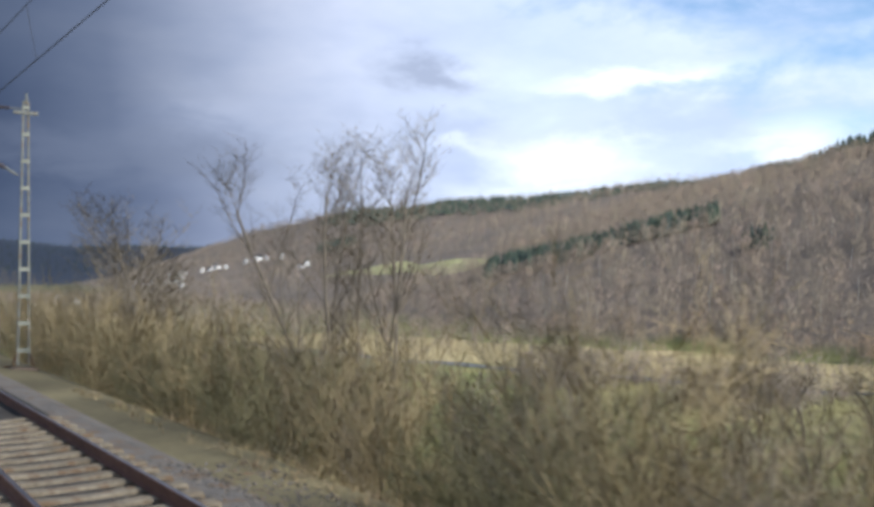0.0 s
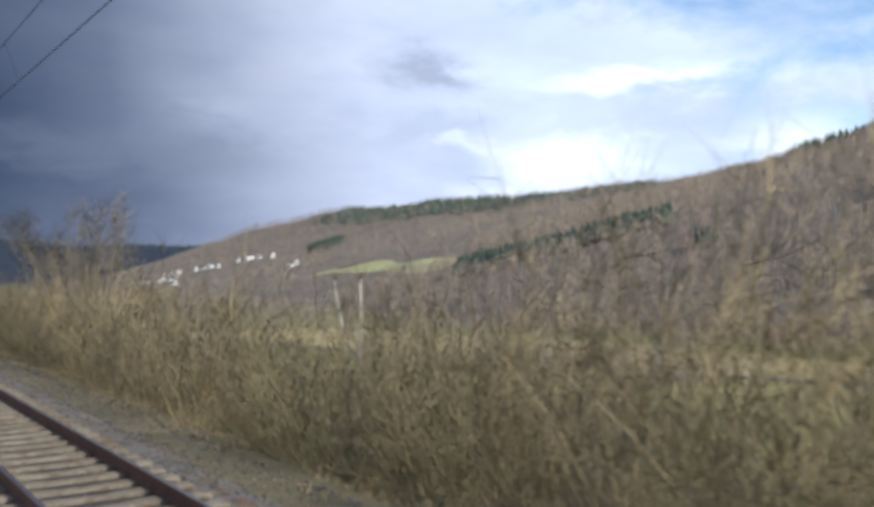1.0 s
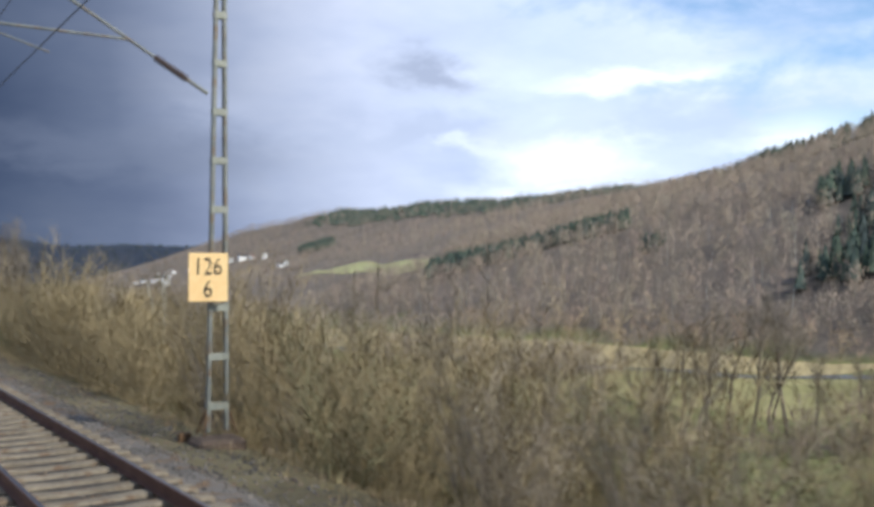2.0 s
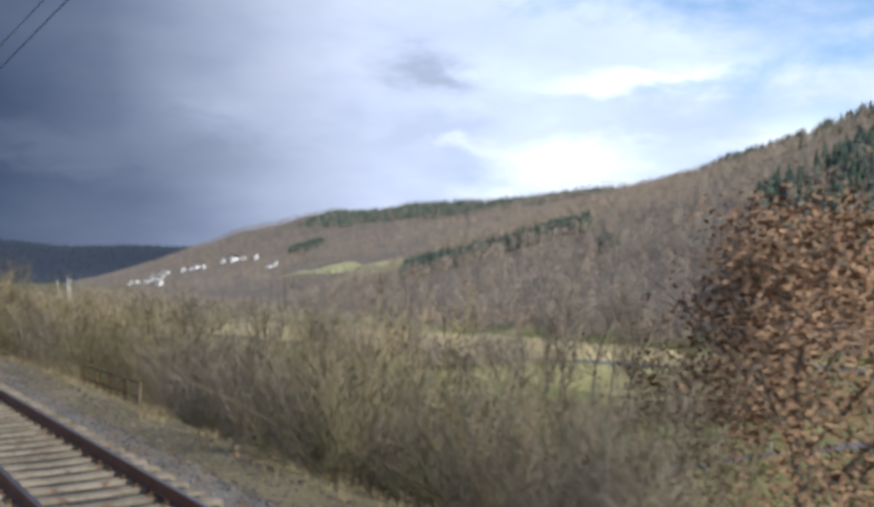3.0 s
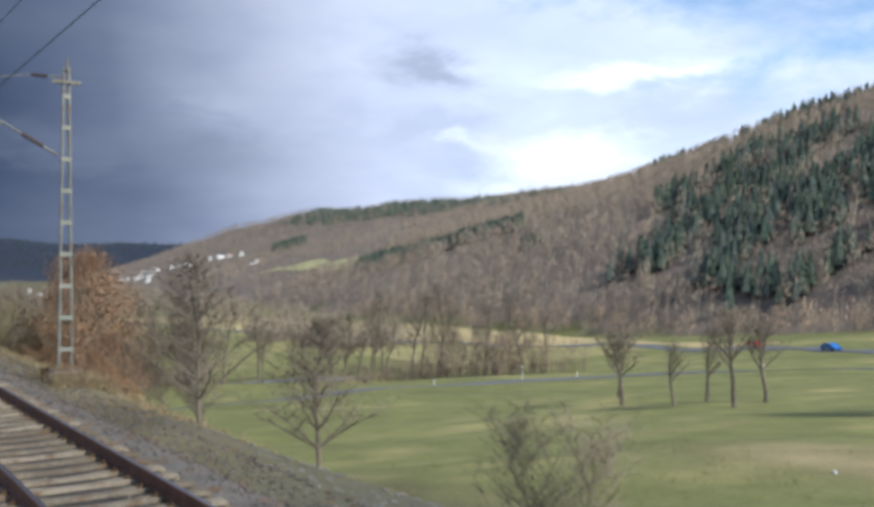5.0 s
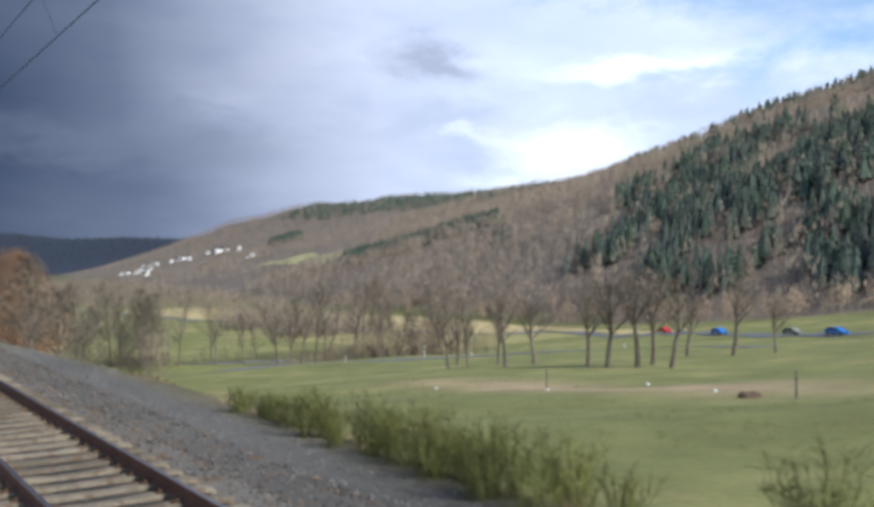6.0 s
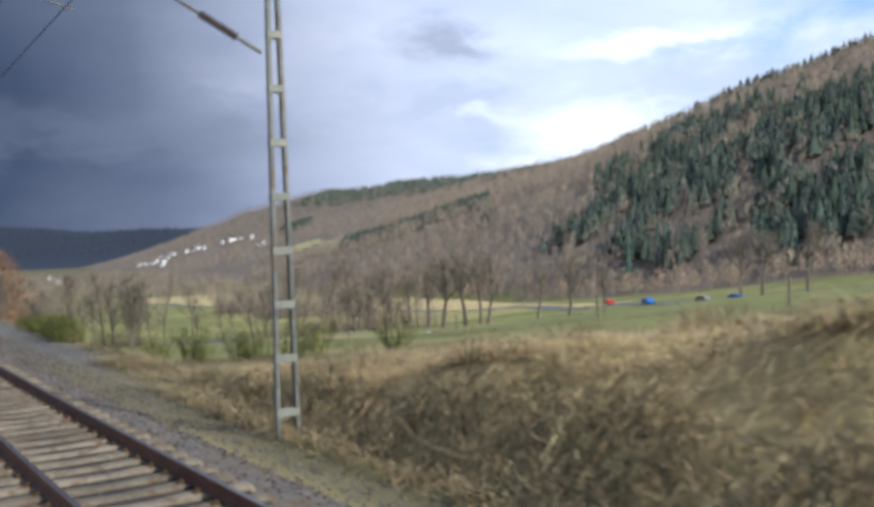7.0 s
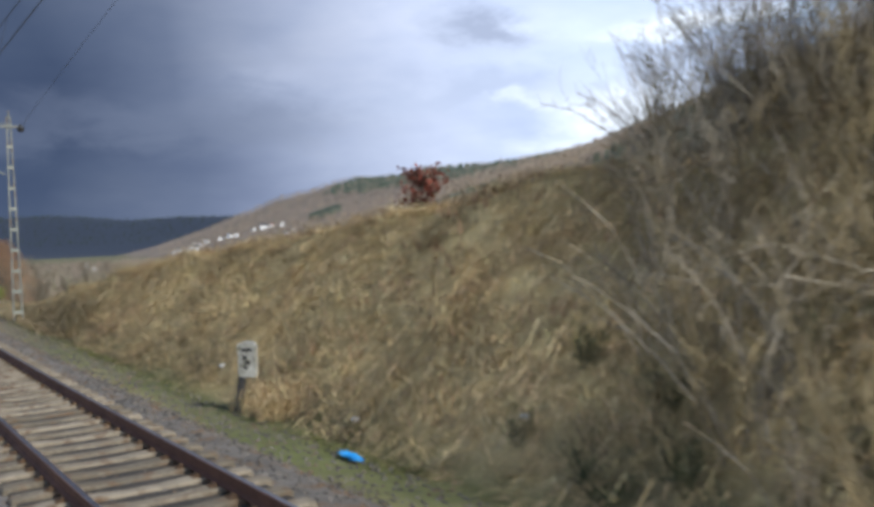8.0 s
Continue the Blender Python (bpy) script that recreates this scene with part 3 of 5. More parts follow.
def wire(name, pts, r, label):
    cu = bpy.data.curves.new(name, "CURVE")
    cu.dimensions, cu.bevel_depth, cu.bevel_resolution = "3D", r, 1
    sp = cu.splines.new("POLY")
    sp.points.add(len(pts) - 1)
    for p, c in zip(sp.points, pts):
        p.co = (*c, 1)
    cu.materials.append(M["wire"])
    return tagged(new(name, cu), label, "wire", "overhead wires")


span = [-103.0, -31.5, 40.03, 112.5, 180.4, 250.0]
pts = [(float(x), float(bend(x)) + TRACK + 0.25 * math.sin((x + 31.5) * 0.0436), 6.02) for x in np.arange(-60, 251, 4)]
wire("contact_wire", pts, 0.009, "dark copper contact wire over the track")
pts = []
for a, b in zip(span[:-1], span[1:]):
    for u in np.linspace(0, 1, 17)[:-1]:
        x = a + (b - a) * u
        if x > -62:
            pts.append((float(x), float(bend(x)) + TRACK, 7.4 - 0.75 * 4 * u * (1 - u)))
wire("messenger_wire", pts, 0.008, "dark sagging catenary wire above the contact wire")
for a, b in zip(span[:-1], span[1:]):
    for u in (0.1, 0.22, 0.34, 0.46, 0.58, 0.70, 0.82, 0.92):
        x = a + (b - a) * u
        if x > -60:
            y = float(bend(x)) + TRACK
            wire("dropper_wire", [(x, y + 0.25 * math.sin((x + 31.5) * 0.0436), 6.02), (x, y, 7.4 - 0.75 * 4 * u * (1 - u))], 0.004, "thin dropper between the overhead wires")

# a second line wire that carries a dark ball
wire("line_wire", [(float(x), float(bend(x)) + 5.78, 6.89 + 0.085 * (x - 186.7)) for x in np.arange(186.7, 205, 3)], 0.006, "thin line wire running up from a dark ball")
bm = bmesh.new()
bmesh.ops.create_uvsphere(bm, u_segments=18, v_segments=12, radius=0.125)
tube(bm, (0, 0, 0.10), (0, 0, 0.17), 0.03, 0.02)
ball = part("wire_ball", bm, M["wire"])
ball.location = (186.7, float(bend(186.7)) + 5.78, 6.84)
tagged(ball, "round dark ball hanging on the line wire", "wire ball")

# low railing over a culvert
rl = empty("culvert_railing", 57.7, 7.0, -0.72)
for x in (-2.7, -1.35, 0.0, 1.35):
    bm = bmesh.new()
    box(bm, x - 0.022, x + 0.022, -0.022, 0.022, -0.25, 0.57)
    part("post", bm, M["rust"], rl, "dark rusty angle post")
bm = bmesh.new()
box(bm, 2.56, 2.64, -0.04, 0.04, -0.3, 0.60, 0.008)
part("end_post", bm, M["sleeper"], rl, "pale concrete end post")
for z, t_ in ((0.58, 0.026), (0.22, 0.018)):
    bm = bmesh.new()
    tube(bm, (-2.75, 0, z), (2.56, 0, z), t_, n=8)
    part("rail", bm, M["rust"], rl)
tagged(rl, "low rusty steel railing with a pale end post beside the line", "railing")

# kilometre sign on the second mast
sg = empty("kilometre_sign", 40.03 + 0.16, 6.09 - 0.24, 2.50, radians(65))
bm = bmesh.new()
box(bm, -0.33, 0.33, -0.012, 0.0, -0.42, 0.42, 0.003)
part("plate", bm, M["sign"], sg, "faded orange-yellow sign plate")
for word, z in (("126", 0.05), ("6", -0.34)):
    tc = bpy.data.curves.new("numerals", "FONT")
    tc.body, tc.size, tc.align_x, tc.extrude, tc.offset = word, 0.43, "CENTER", 0.003, -0.006
    to = new("numerals", tc)
    to.data.materials.append(M["black"])
    to.parent, to.location, to.rotation_euler, to.scale = sg, (0, -0.03, z), (radians(90), 0, 0), (0.76, 1, 1)
tagged(sg, "weathered yellow railway kilometre sign with black numerals", "sign")

# ---------------------------------------------------------------- woods


def bare_wood(name, x, y, h, mat, label, per=26, seed=1, tint=(1, 1, 1), foot=0.28):
    """Leafless far trees: a thin stem and a crown of upright twig slivers, each tree with a tone of its own."""
    r = np.random.default_rng(seed)
    n = len(x)
    z = land(x, y) - 0.3
    tone = np.ones((n, 4))
    tone[:, :3] = np.array(tint) * r.uniform(0.88, 1.12, (n, 1)) * (1 + r.uniform(-0.05, 0.05, (n, 3)))
    w = h * r.uniform(0.22, 0.36, n)
    # slivers
    a, rad, t = r.uniform(0, 6.28, (n, per)), np.sqrt(r.uniform(0, 1, (n, per))), r.uniform(foot, 1.0, (n, per))
    env = np.sin(np.clip((t - 0.15) / 0.95, 0, 1) * math.pi) ** 0.7
    cx = rad * env * w[:, None]
    P = np.stack([x[:, None] + np.cos(a) * cx, y[:, None] + np.sin(a) * cx, z[:, None] + t * h[:, None]], -1)
    up = np.stack([np.cos(a) * rad * 0.55, np.sin(a) * rad * 0.55, np.full_like(a, 1.0)], -1) + r.normal(0, 0.25, (n, per, 3))
    up *= (h[:, None] * r.uniform(0.10, 0.20, (n, per)))[..., None]
    sd = r.normal(0, 1, (n, per, 3))
    sd[..., 2] *= 0.3
    sd *= (h[:, None, None] * 0.013) / np.linalg.norm(sd, axis=-1, keepdims=True) * r.uniform(0.6, 1.8, (n, per, 1))
    T = np.stack([P - sd, P + sd, P + up], 2)
    # stems
    s0 = np.stack([x, y, z], -1)
    b = np.stack([np.cos(a[:, 0]), np.sin(a[:, 0]), 0 * x], -1) * (h * 0.018)[:, None]
    S = np.stack([s0 - b, s0 + b, s0 + np.stack([0 * x, 0 * x, h * 0.8], -1)], 1)[:, None]
    V = np.concatenate([T, S], 1)
    tt = np.repeat(tone[:, None, :], (per + 1) * 3, 1)
    N = np.stack([np.cos(a) * rad * 0.6, np.sin(a) * rad * 0.6, np.full_like(a, 0.9)], -1) + r.normal(0, 0.08, (n, per, 3))
    N = np.concatenate([N, np.repeat([[[0.2, -0.6, 0.5]]], n, 0)], 1)
    ob = soup(name, V.reshape(-1, 3), 3, mat, tones=tt, lie=N, side=(0.6, -1.2, 0))
    return tagged(ob, label, "woodland", kind="stuff")


def firs(name, x, y, h, label, seed=2, per=90, cat="conifers", tint=1.0):
    """Far conifers: many short drooping sprays round a stem, longest at the foot."""
    r = np.random.default_rng(seed)
    n = len(x)
    z = land(x, y) - 0.3
    tone = np.ones((n, 4))
    tone[:, :3] = tint * r.uniform(0.9, 1.12, (n, 1)) * (1 + r.uniform(-0.08, 0.08, (n, 3)))
    slim = r.uniform(0.8, 1.25, n)[:, None]
    t = np.linspace(0.10, 0.97, per)[None, :] + r.uniform(-0.02, 0.02, (n, per))
    a = r.uniform(0, 6.283, (n, per))
    rad = h[:, None] * slim * (0.27 * (1 - t) ** 0.75 + 0.018) * r.uniform(0.65, 1.2, (n, per))
    zz = z[:, None] + t * h[:, None]
    drop = h[:, None] * r.uniform(0.03, 0.08, (n, per))

    def pt(ang, q, dz):
        return np.stack([x[:, None] + np.cos(a + ang) * rad * q, y[:, None] + np.sin(a + ang) * rad * q, zz + dz], -1)
    V = np.stack([pt(0, 0.05, drop * 1.3), pt(-r.uniform(0.15, 0.42, (n, per)), r.uniform(0.7, 1.0, (n, per)), -drop * r.uniform(0.3, 1.2, (n, per))), pt(r.uniform(0.15, 0.42, (n, per)), r.uniform(0.7, 1.0, (n, per)), -drop * r.uniform(0.3, 1.2, (n, per)))], 2)
    N = np.stack([0.6 * np.cos(a), 0.6 * np.sin(a), np.full_like(a, 0.8)], -1) + r.normal(0, 0.1, (n, per, 3))
    # the closed middle of the crown
    k6 = np.arange(6) * 1.0472 + r.uniform(0, 1, (n, 1))
    rr = (h * slim[:, 0] * 0.17)[:, None]
    foot = lambda ang: np.stack([x[:, None] + np.cos(ang) * rr, y[:, None] + np.sin(ang) * rr, np.repeat((z + 0.14 * h)[:, None], 6, 1)], -1)
    apex = np.repeat(np.stack([x, y, z + 0.96 * h], -1)[:, None], 6, 1)
    V = np.concatenate([V, np.stack([foot(k6), foot(k6 + 1.0472), apex], 2)], 1)
    N = np.concatenate([N, np.stack([0.6 * np.cos(k6 + 0.52), 0.6 * np.sin(k6 + 0.52), np.full_like(k6, 0.8)], -1)], 1)
    tt = np.repeat(tone[:, None, :], (per + 6) * 3, 1)
    return tagged(soup(name, V.reshape(-1, 3), 3, M["fir"], tones=tt, lie=N), label, cat, kind="stuff")


def scatter(n, x0, x1, y0, y1, keep, seed):
    r = np.random.default_rng(seed)
    x, y = r.uniform(x0, x1, n), r.uniform(y0, y1, n)
    k = keep(x, y)
    return x[k], y[k]


def rise(x, y):
    f, r = np.interp(x, HILL_X, FOOT_Y), np.interp(x, HILL_X, RIDGE_Y)
    return (y - f) / (r - f)


def fir_stand(x, y):
    """Where the dark conifers stand among the bare woods."""
    u = rise(x, y)
    w = waves(x, y, 0.03, 21)
    main = 0.8 * ease(-168, -105, x + 120 * (u - 0.3) + 22 * w) * ease(0.05, 0.13, u + 0.04 * w) * (1 - ease(0.42, 0.70, u + 0.12 * w)) * ease(-0.55, 0.35, waves(x, y, 0.07, 22)) * (1 - ease(60, 140, x))
    # a narrow belt climbing the slope
    k = np.clip(((x + 378) * 104 + (y - 306) * 37) / (104 ** 2 + 37 ** 2), 0, 1)
    strip = np.hypot(x + 378 - 104 * k, y - 306 - 37 * k) < 10 - 4 * k
    strip = strip | (np.hypot((x + 1014) / 1.4, y - 555) < 22)
    return np.maximum(main, strip * 0.8)


def pasture_low(x):
    """The lower edge of the open field, which climbs towards the conifer belt."""
    return np.interp(x, [-720, -600, -510, -415], [372, 352, 338, 322]) + 3 * np.sin(x * 0.03)


def pasture(x, y):
    """The open fields on the far slope."""
    f = np.interp(x, HILL_X, FOOT_Y)
    return ((x > -700) & (x < -425) & (y > pasture_low(x)) & (y < pasture_low(x) + 34 + 5 * np.sin(x * 0.05))) * 1.0


r0 = np.random.default_rng(11)
wx, wy = scatter(13500, -480, 160, 200, 620, lambda x, y: (rise(x, y) > 0.01) & (rise(x, y) < 1.2) & (fir_stand(x, y) < r0.uniform(0.1, 0.9, len(x))) & (pasture(x, y) < 0.5), 12)
bare_wood("hillside_woods", wx, wy, r0.uniform(6, 11, len(wx)), M["wood_far"], "leafless brown deciduous woods covering the hillside", 30, 3)
wx, wy = scatter(9000, -1750, -480, 300, 900, lambda x, y: (rise(x, y) > 0.0) & (rise(x, y) < 1.15) & (pasture(x, y) < 0.3) & (fir_stand(x, y) < 0.5) & ((rise(x, y) > 0.3) | (x > -950) | (np.random.default_rng(5).uniform(0, 1, len(x)) < 0.35)), 13)
bare_wood("distant_woods", wx, wy, r0.uniform(7, 12, len(wx)), M["wood_far"], "leafless brown woods on the distant slope", 22, 4)
wx, wy = scatter(16000, -260, 160, 220, 480, lambda x, y: (rise(x, y) > 0.05) & (fir_stand(x, y) > r0.uniform(0.25, 1.0, len(x))), 14)
firs("conifer_stand", wx, wy, r0.uniform(8, 13.5, len(wx)), "dark green conifers standing among the bare hillside woods", per=56)
wx, wy = scatter(60000, -1060, -260, 290, 600, lambda x, y: (x < -258) & (fir_stand(x, y) > 0.75) & (rise(x, y) < 0.6), 15)
firs("conifer_belt", wx, wy, r0.uniform(8, 12, len(wx)), "belt of dark young conifers across the slope", 5, 30)
# conifers along the skyline
wx = r0.uniform(-430, 160, 1300)
wy = np.interp(wx, HILL_X, RIDGE_Y) + r0.uniform(-14, 5, 1300)
firs("ridge_conifers", wx, wy, r0.uniform(7, 14, 1300) * np.where(wx < -300, 0.8, 1.0), "dark conifers along the ridge of the hill", 6, 60)
wx = r0.uniform(-1300, -420, 2200)
wy = np.interp(wx, HILL_X, RIDGE_Y) + r0.uniform(-60, 40, 2200) * np.clip((-wx - 300) / 500, 0.15, 1)
firs("skyline_conifers", wx, wy, r0.uniform(7, 11, 2200) * np.where(wx < -700, 1, 0.8), "dark conifer forest along the far skyline", 8, 24)
x, y = scatter(60, -236, -212, 303, 320, lambda x, y: np.hypot((x + 224) / 1.5, y - 311) < 6, 17)
firs("conifer_clump", x, y, r0.uniform(6, 9, len(x)), "lone clump of dark conifers on the bare slope", 18)
# the low tint puts distance haze and shade into the needle colour
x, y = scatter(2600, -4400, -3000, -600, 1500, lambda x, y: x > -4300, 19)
firs("horizon_forest", x, y, r0.uniform(8, 13, len(x)), "forest on the distant horizon hill, haze and shade put into its colour", 20, 12, tint=0.42)
# pale birch stems among the woods
x, y = scatter(260, -330, 20, 235, 420, lambda x, y: (rise(x, y) > 0.03) & (rise(x, y) < 0.4) & (fir_stand(x, y) < 0.3), 23)
h = r0.uniform(6, 10, len(x))
b0 = np.stack([x, y, land(x, y)], -1)
q = np.stack([0.10 + 0 * x, 0.05 + 0 * x, 0 * x], -1)
tp = b0 + np.stack([r0.normal(0, 0.5, len(x)), r0.normal(0, 0.5, len(x)), h], -1)
tagged(soup("birch_stems", np.stack([b0 - q, b0 + q, tp + q * 0.4, tp - q * 0.4], 1).reshape(-1, 3), 4, M["birch"]), "pale birch stems standing among the hillside woods", "birch stems", kind="stuff")

# ---------------------------------------------------------------- trees and shrubs


def limbs(r, height, trunk_r, radius, clear=0.25, up=0.5, shape="round", stems=1, per=2.4, wander=0.12, fork=None):
    """Branch segments (a, b, radius at a, radius at b, level) of a leafless tree that stands at the origin."""
    segs = []

    def run(p, d, length, rad, n, lev, rise, end=0.35):
        pts = []
        for i in range(n):
            d = (d + Vector(r.normal(0, wander, 3)) + Vector((0, 0, rise))).normalized()
            q = p + d * (length / n)
            r1 = rad * (1 - (1 - end) / n)
            segs.append((p, q, rad, r1, lev))
            pts.append((q, d, r1))
            p, rad = q, r1
        return pts

    def aside(d, slope, turn=None):
        a = r.uniform(0, 6.283) if turn is None else turn
        return (d * 0.4 + Vector((math.cos(a), math.sin(a), slope))).normalized()

    for s in range(stems):
        d0 = Vector((0, 0, 1)) if stems == 1 else aside(Vector((0, 0, 1.5)), 1.2, 6.283 * s / stems + r.uniform(-0.4, 0.4))
        if fork:
            a = 6.283 * s / stems + 0.4
            d0 = Vector((math.cos(a) * fork, math.sin(a) * fork, 1)).normalized()
        n = 8
        for i, (p, d, rad) in enumerate(run(Vector((0, 0, -0.2)), d0, height * (0.95 if stems == 1 else 0.85), trunk_r * (1 if stems == 1 else 0.75), n, 0, 0.06, 0.15)):
            f = (i + 1) / n
            if f < clear:
                continue
            w = math.sqrt(max(0.05, 1 - ((f - 0.5) / 0.58) ** 2)) if shape == "round" else 1.08 - 0.8 * f
            for _ in range(int(per + r.uniform(0, 1))):
                for q, dq, rq in run(p, aside(d * 0.6, up * (0.4 + f)), radius * w * r.uniform(0.8, 1.15) * (1.0 if f < 0.9 else 0.8), max(rad * 0.55, 0.012), 4, 1, 0.07 * up):
                    for _ in range(2):
                        for t, dt, rt in run(q, aside(dq, up * 0.7), radius * w * r.uniform(0.3, 0.5), max(rq * 0.6, 0.008), 2, 2, 0.08):
                            for _ in range(3):
                                for z, dz, rz in run(t, aside(dt * 1.3, 0.35), radius * r.uniform(0.10, 0.22), 0.010, 2, 3, 0.05):
                                    segs.append((z, z + aside(dz * 1.5, 0.3) * radius * r.uniform(0.06, 0.13), 0.008, 0.002, 4))
    return segs


def prisms(segs, sides=4):
    """Tapered prisms for branch segments, as corners of quads."""
    A = np.array([s[0] for s in segs], float)
    B = np.array([s[1] for s in segs], float)
    ra, rb = np.array([s[2] for s in segs])[:, None], np.array([s[3] for s in segs])[:, None]
    d = B - A
    d /= np.linalg.norm(d, axis=1, keepdims=True) + 1e-9
    ref = np.where(np.abs(d[:, 2:3]) > 0.9, np.array([[1.0, 0, 0]]), np.array([[0, 0, 1.0]]))
    u = np.cross(d, ref)
    u /= np.linalg.norm(u, axis=1, keepdims=True) + 1e-9
    w = np.cross(d, u)
    out = []
    for k in range(sides):
        a0, a1 = 6.2832 * k / sides, 6.2832 * (k + 1) / sides
        c0, c1 = u * math.cos(a0) + w * math.sin(a0), u * math.cos(a1) + w * math.sin(a1)
        out.append(np.stack([A + c0 * ra, A + c1 * ra, B + c1 * rb, B + c0 * rb], 1))
    return np.concatenate(out, 0).reshape(-1, 3)


def slivers(r, segs, k=1.3):
    """The finest twigs: one tapering sliver each, as corners of triangles."""
    A = np.array([s[0] for s in segs], float)
    B = np.array([s[1] for s in segs], float)
    w = np.array([s[2] for s in segs])[:, None] * k
    s = np.cross(B - A, r.normal(0, 1, A.shape))
    s /= np.linalg.norm(s, axis=1, keepdims=True) + 1e-9
    return np.stack([A - s * w, A + s * w, B + (B - A) * 0.25], 1).reshape(-1, 3)


def bare_tree(name, r, height, trunk_r, radius, label, trunk_mat="bark", twig_mat="twig", category="tree", group="", twig_k=0.7, limb_mat="", **kw):
    th = empty(name, 0, 0, 0)
    sg = limbs(r, height, trunk_r, radius, **kw)
    soup("trunk", prisms([s for s in sg if s[4] == 0], 8), 4, M[trunk_mat], th)
    soup("branchwork", np.concatenate([prisms([s for s in sg if s[4] == 1], 5), prisms([s for s in sg if s[4] == 2], 3)]), 4, M[limb_mat or trunk_mat], th)
    fine = [s for s in sg if s[4] > 2]
    N = np.array([s[0] for s in fine], float) * np.array((1, 1, 0.6)) / radius + np.array((0, 0, 0.5 - 0.35 * height / radius))
    soup("crown", slivers(r, fine, twig_k), 3, M[twig_mat], th, lie=N + r.normal(0, 0.15, N.shape))
    return tagged(th, label, category, group), sg


def shrub(name, r, height, width, stems, label, mat, group, category="shrub", twigs=5, arch=0.5, thick=1.0):
    """A leafless shrub: many stems from one foot, each with side twigs."""
    th = empty(name, 0, 0, 0)
    st, tw = [], []
    for _ in range(stems):
        a, q = r.uniform(0, 6.283), math.sqrt(r.uniform(0, 1))
        out = Vector((math.cos(a), math.sin(a), 0))
        d = (out * q * width / height + Vector((0, 0, 1))).normalized()
        p = out * q * 0.4 + Vector((0, 0, -0.1))
        ln, rad = height * r.uniform(0.6, 1.08), (0.006 + 0.0026 * height * r.uniform(0.4, 1)) * thick
        for i in range(4):
            d = (d + Vector(r.normal(0, 0.12, 3)) + out * 0.06 * arch * i).normalized()
            e = p + d * ln / 4
            st.append((p, e, rad, rad * 0.72, 0))
            for _ in range(twigs if i else 2):
                m = p.lerp(e, r.uniform(0.1, 1))
                d2 = (d + Vector(r.normal(0, 0.5, 3)) + Vector((0, 0, 0.25))).normalized()
                e2 = m + d2 * ln * r.uniform(0.10, 0.24)
                tw.append((m, e2, 0.008, 0.003, 1))
                for _ in range(3):
                    m2 = m.lerp(e2, r.uniform(0.2, 1))
                    tw.append((m2, m2 + (d2 + Vector(r.normal(0, 0.6, 3))).normalized() * ln * r.uniform(0.06, 0.15), 0.006, 0.002, 2))
            p, rad = e, rad * 0.72
    soup("framework", prisms(st, 3), 4, M[mat], th)
    N = np.array([s[0] for s in tw], float) * np.array((0.9 / width, 0.9 / width, 0)) + np.array((0, 0, 0.8)) + r.normal(0, 0.08, (len(tw), 3))
    soup("crown", slivers(r, tw, 0.85), 3, M[mat], th, lie=N)
    return tagged(th, label, category, group)


def place(proto, spots, r, lo=0.85, hi=1.15, sink=0.05):
    """The thing itself at the first spot, copies at the others: (x, y[, size])."""
    for i, s in enumerate(spots):
        k = (s[2] if len(s) > 2 else 1.0) * r.uniform(lo, hi)
        m = Matrix.LocRotScale((s[0], s[1], float(land(s[0], s[1])) - sink), Euler((r.normal(0, 0.04), r.normal(0, 0.04), r.uniform(0, 6.28))), (k, k, k * r.uniform(0.92, 1.1)))
        if i == 0:
            proto.matrix_basis = m
            first = proto
        else:
            c = copy_thing(first, Matrix())
            c.matrix_basis = m


R = np.random.default_rng(42)
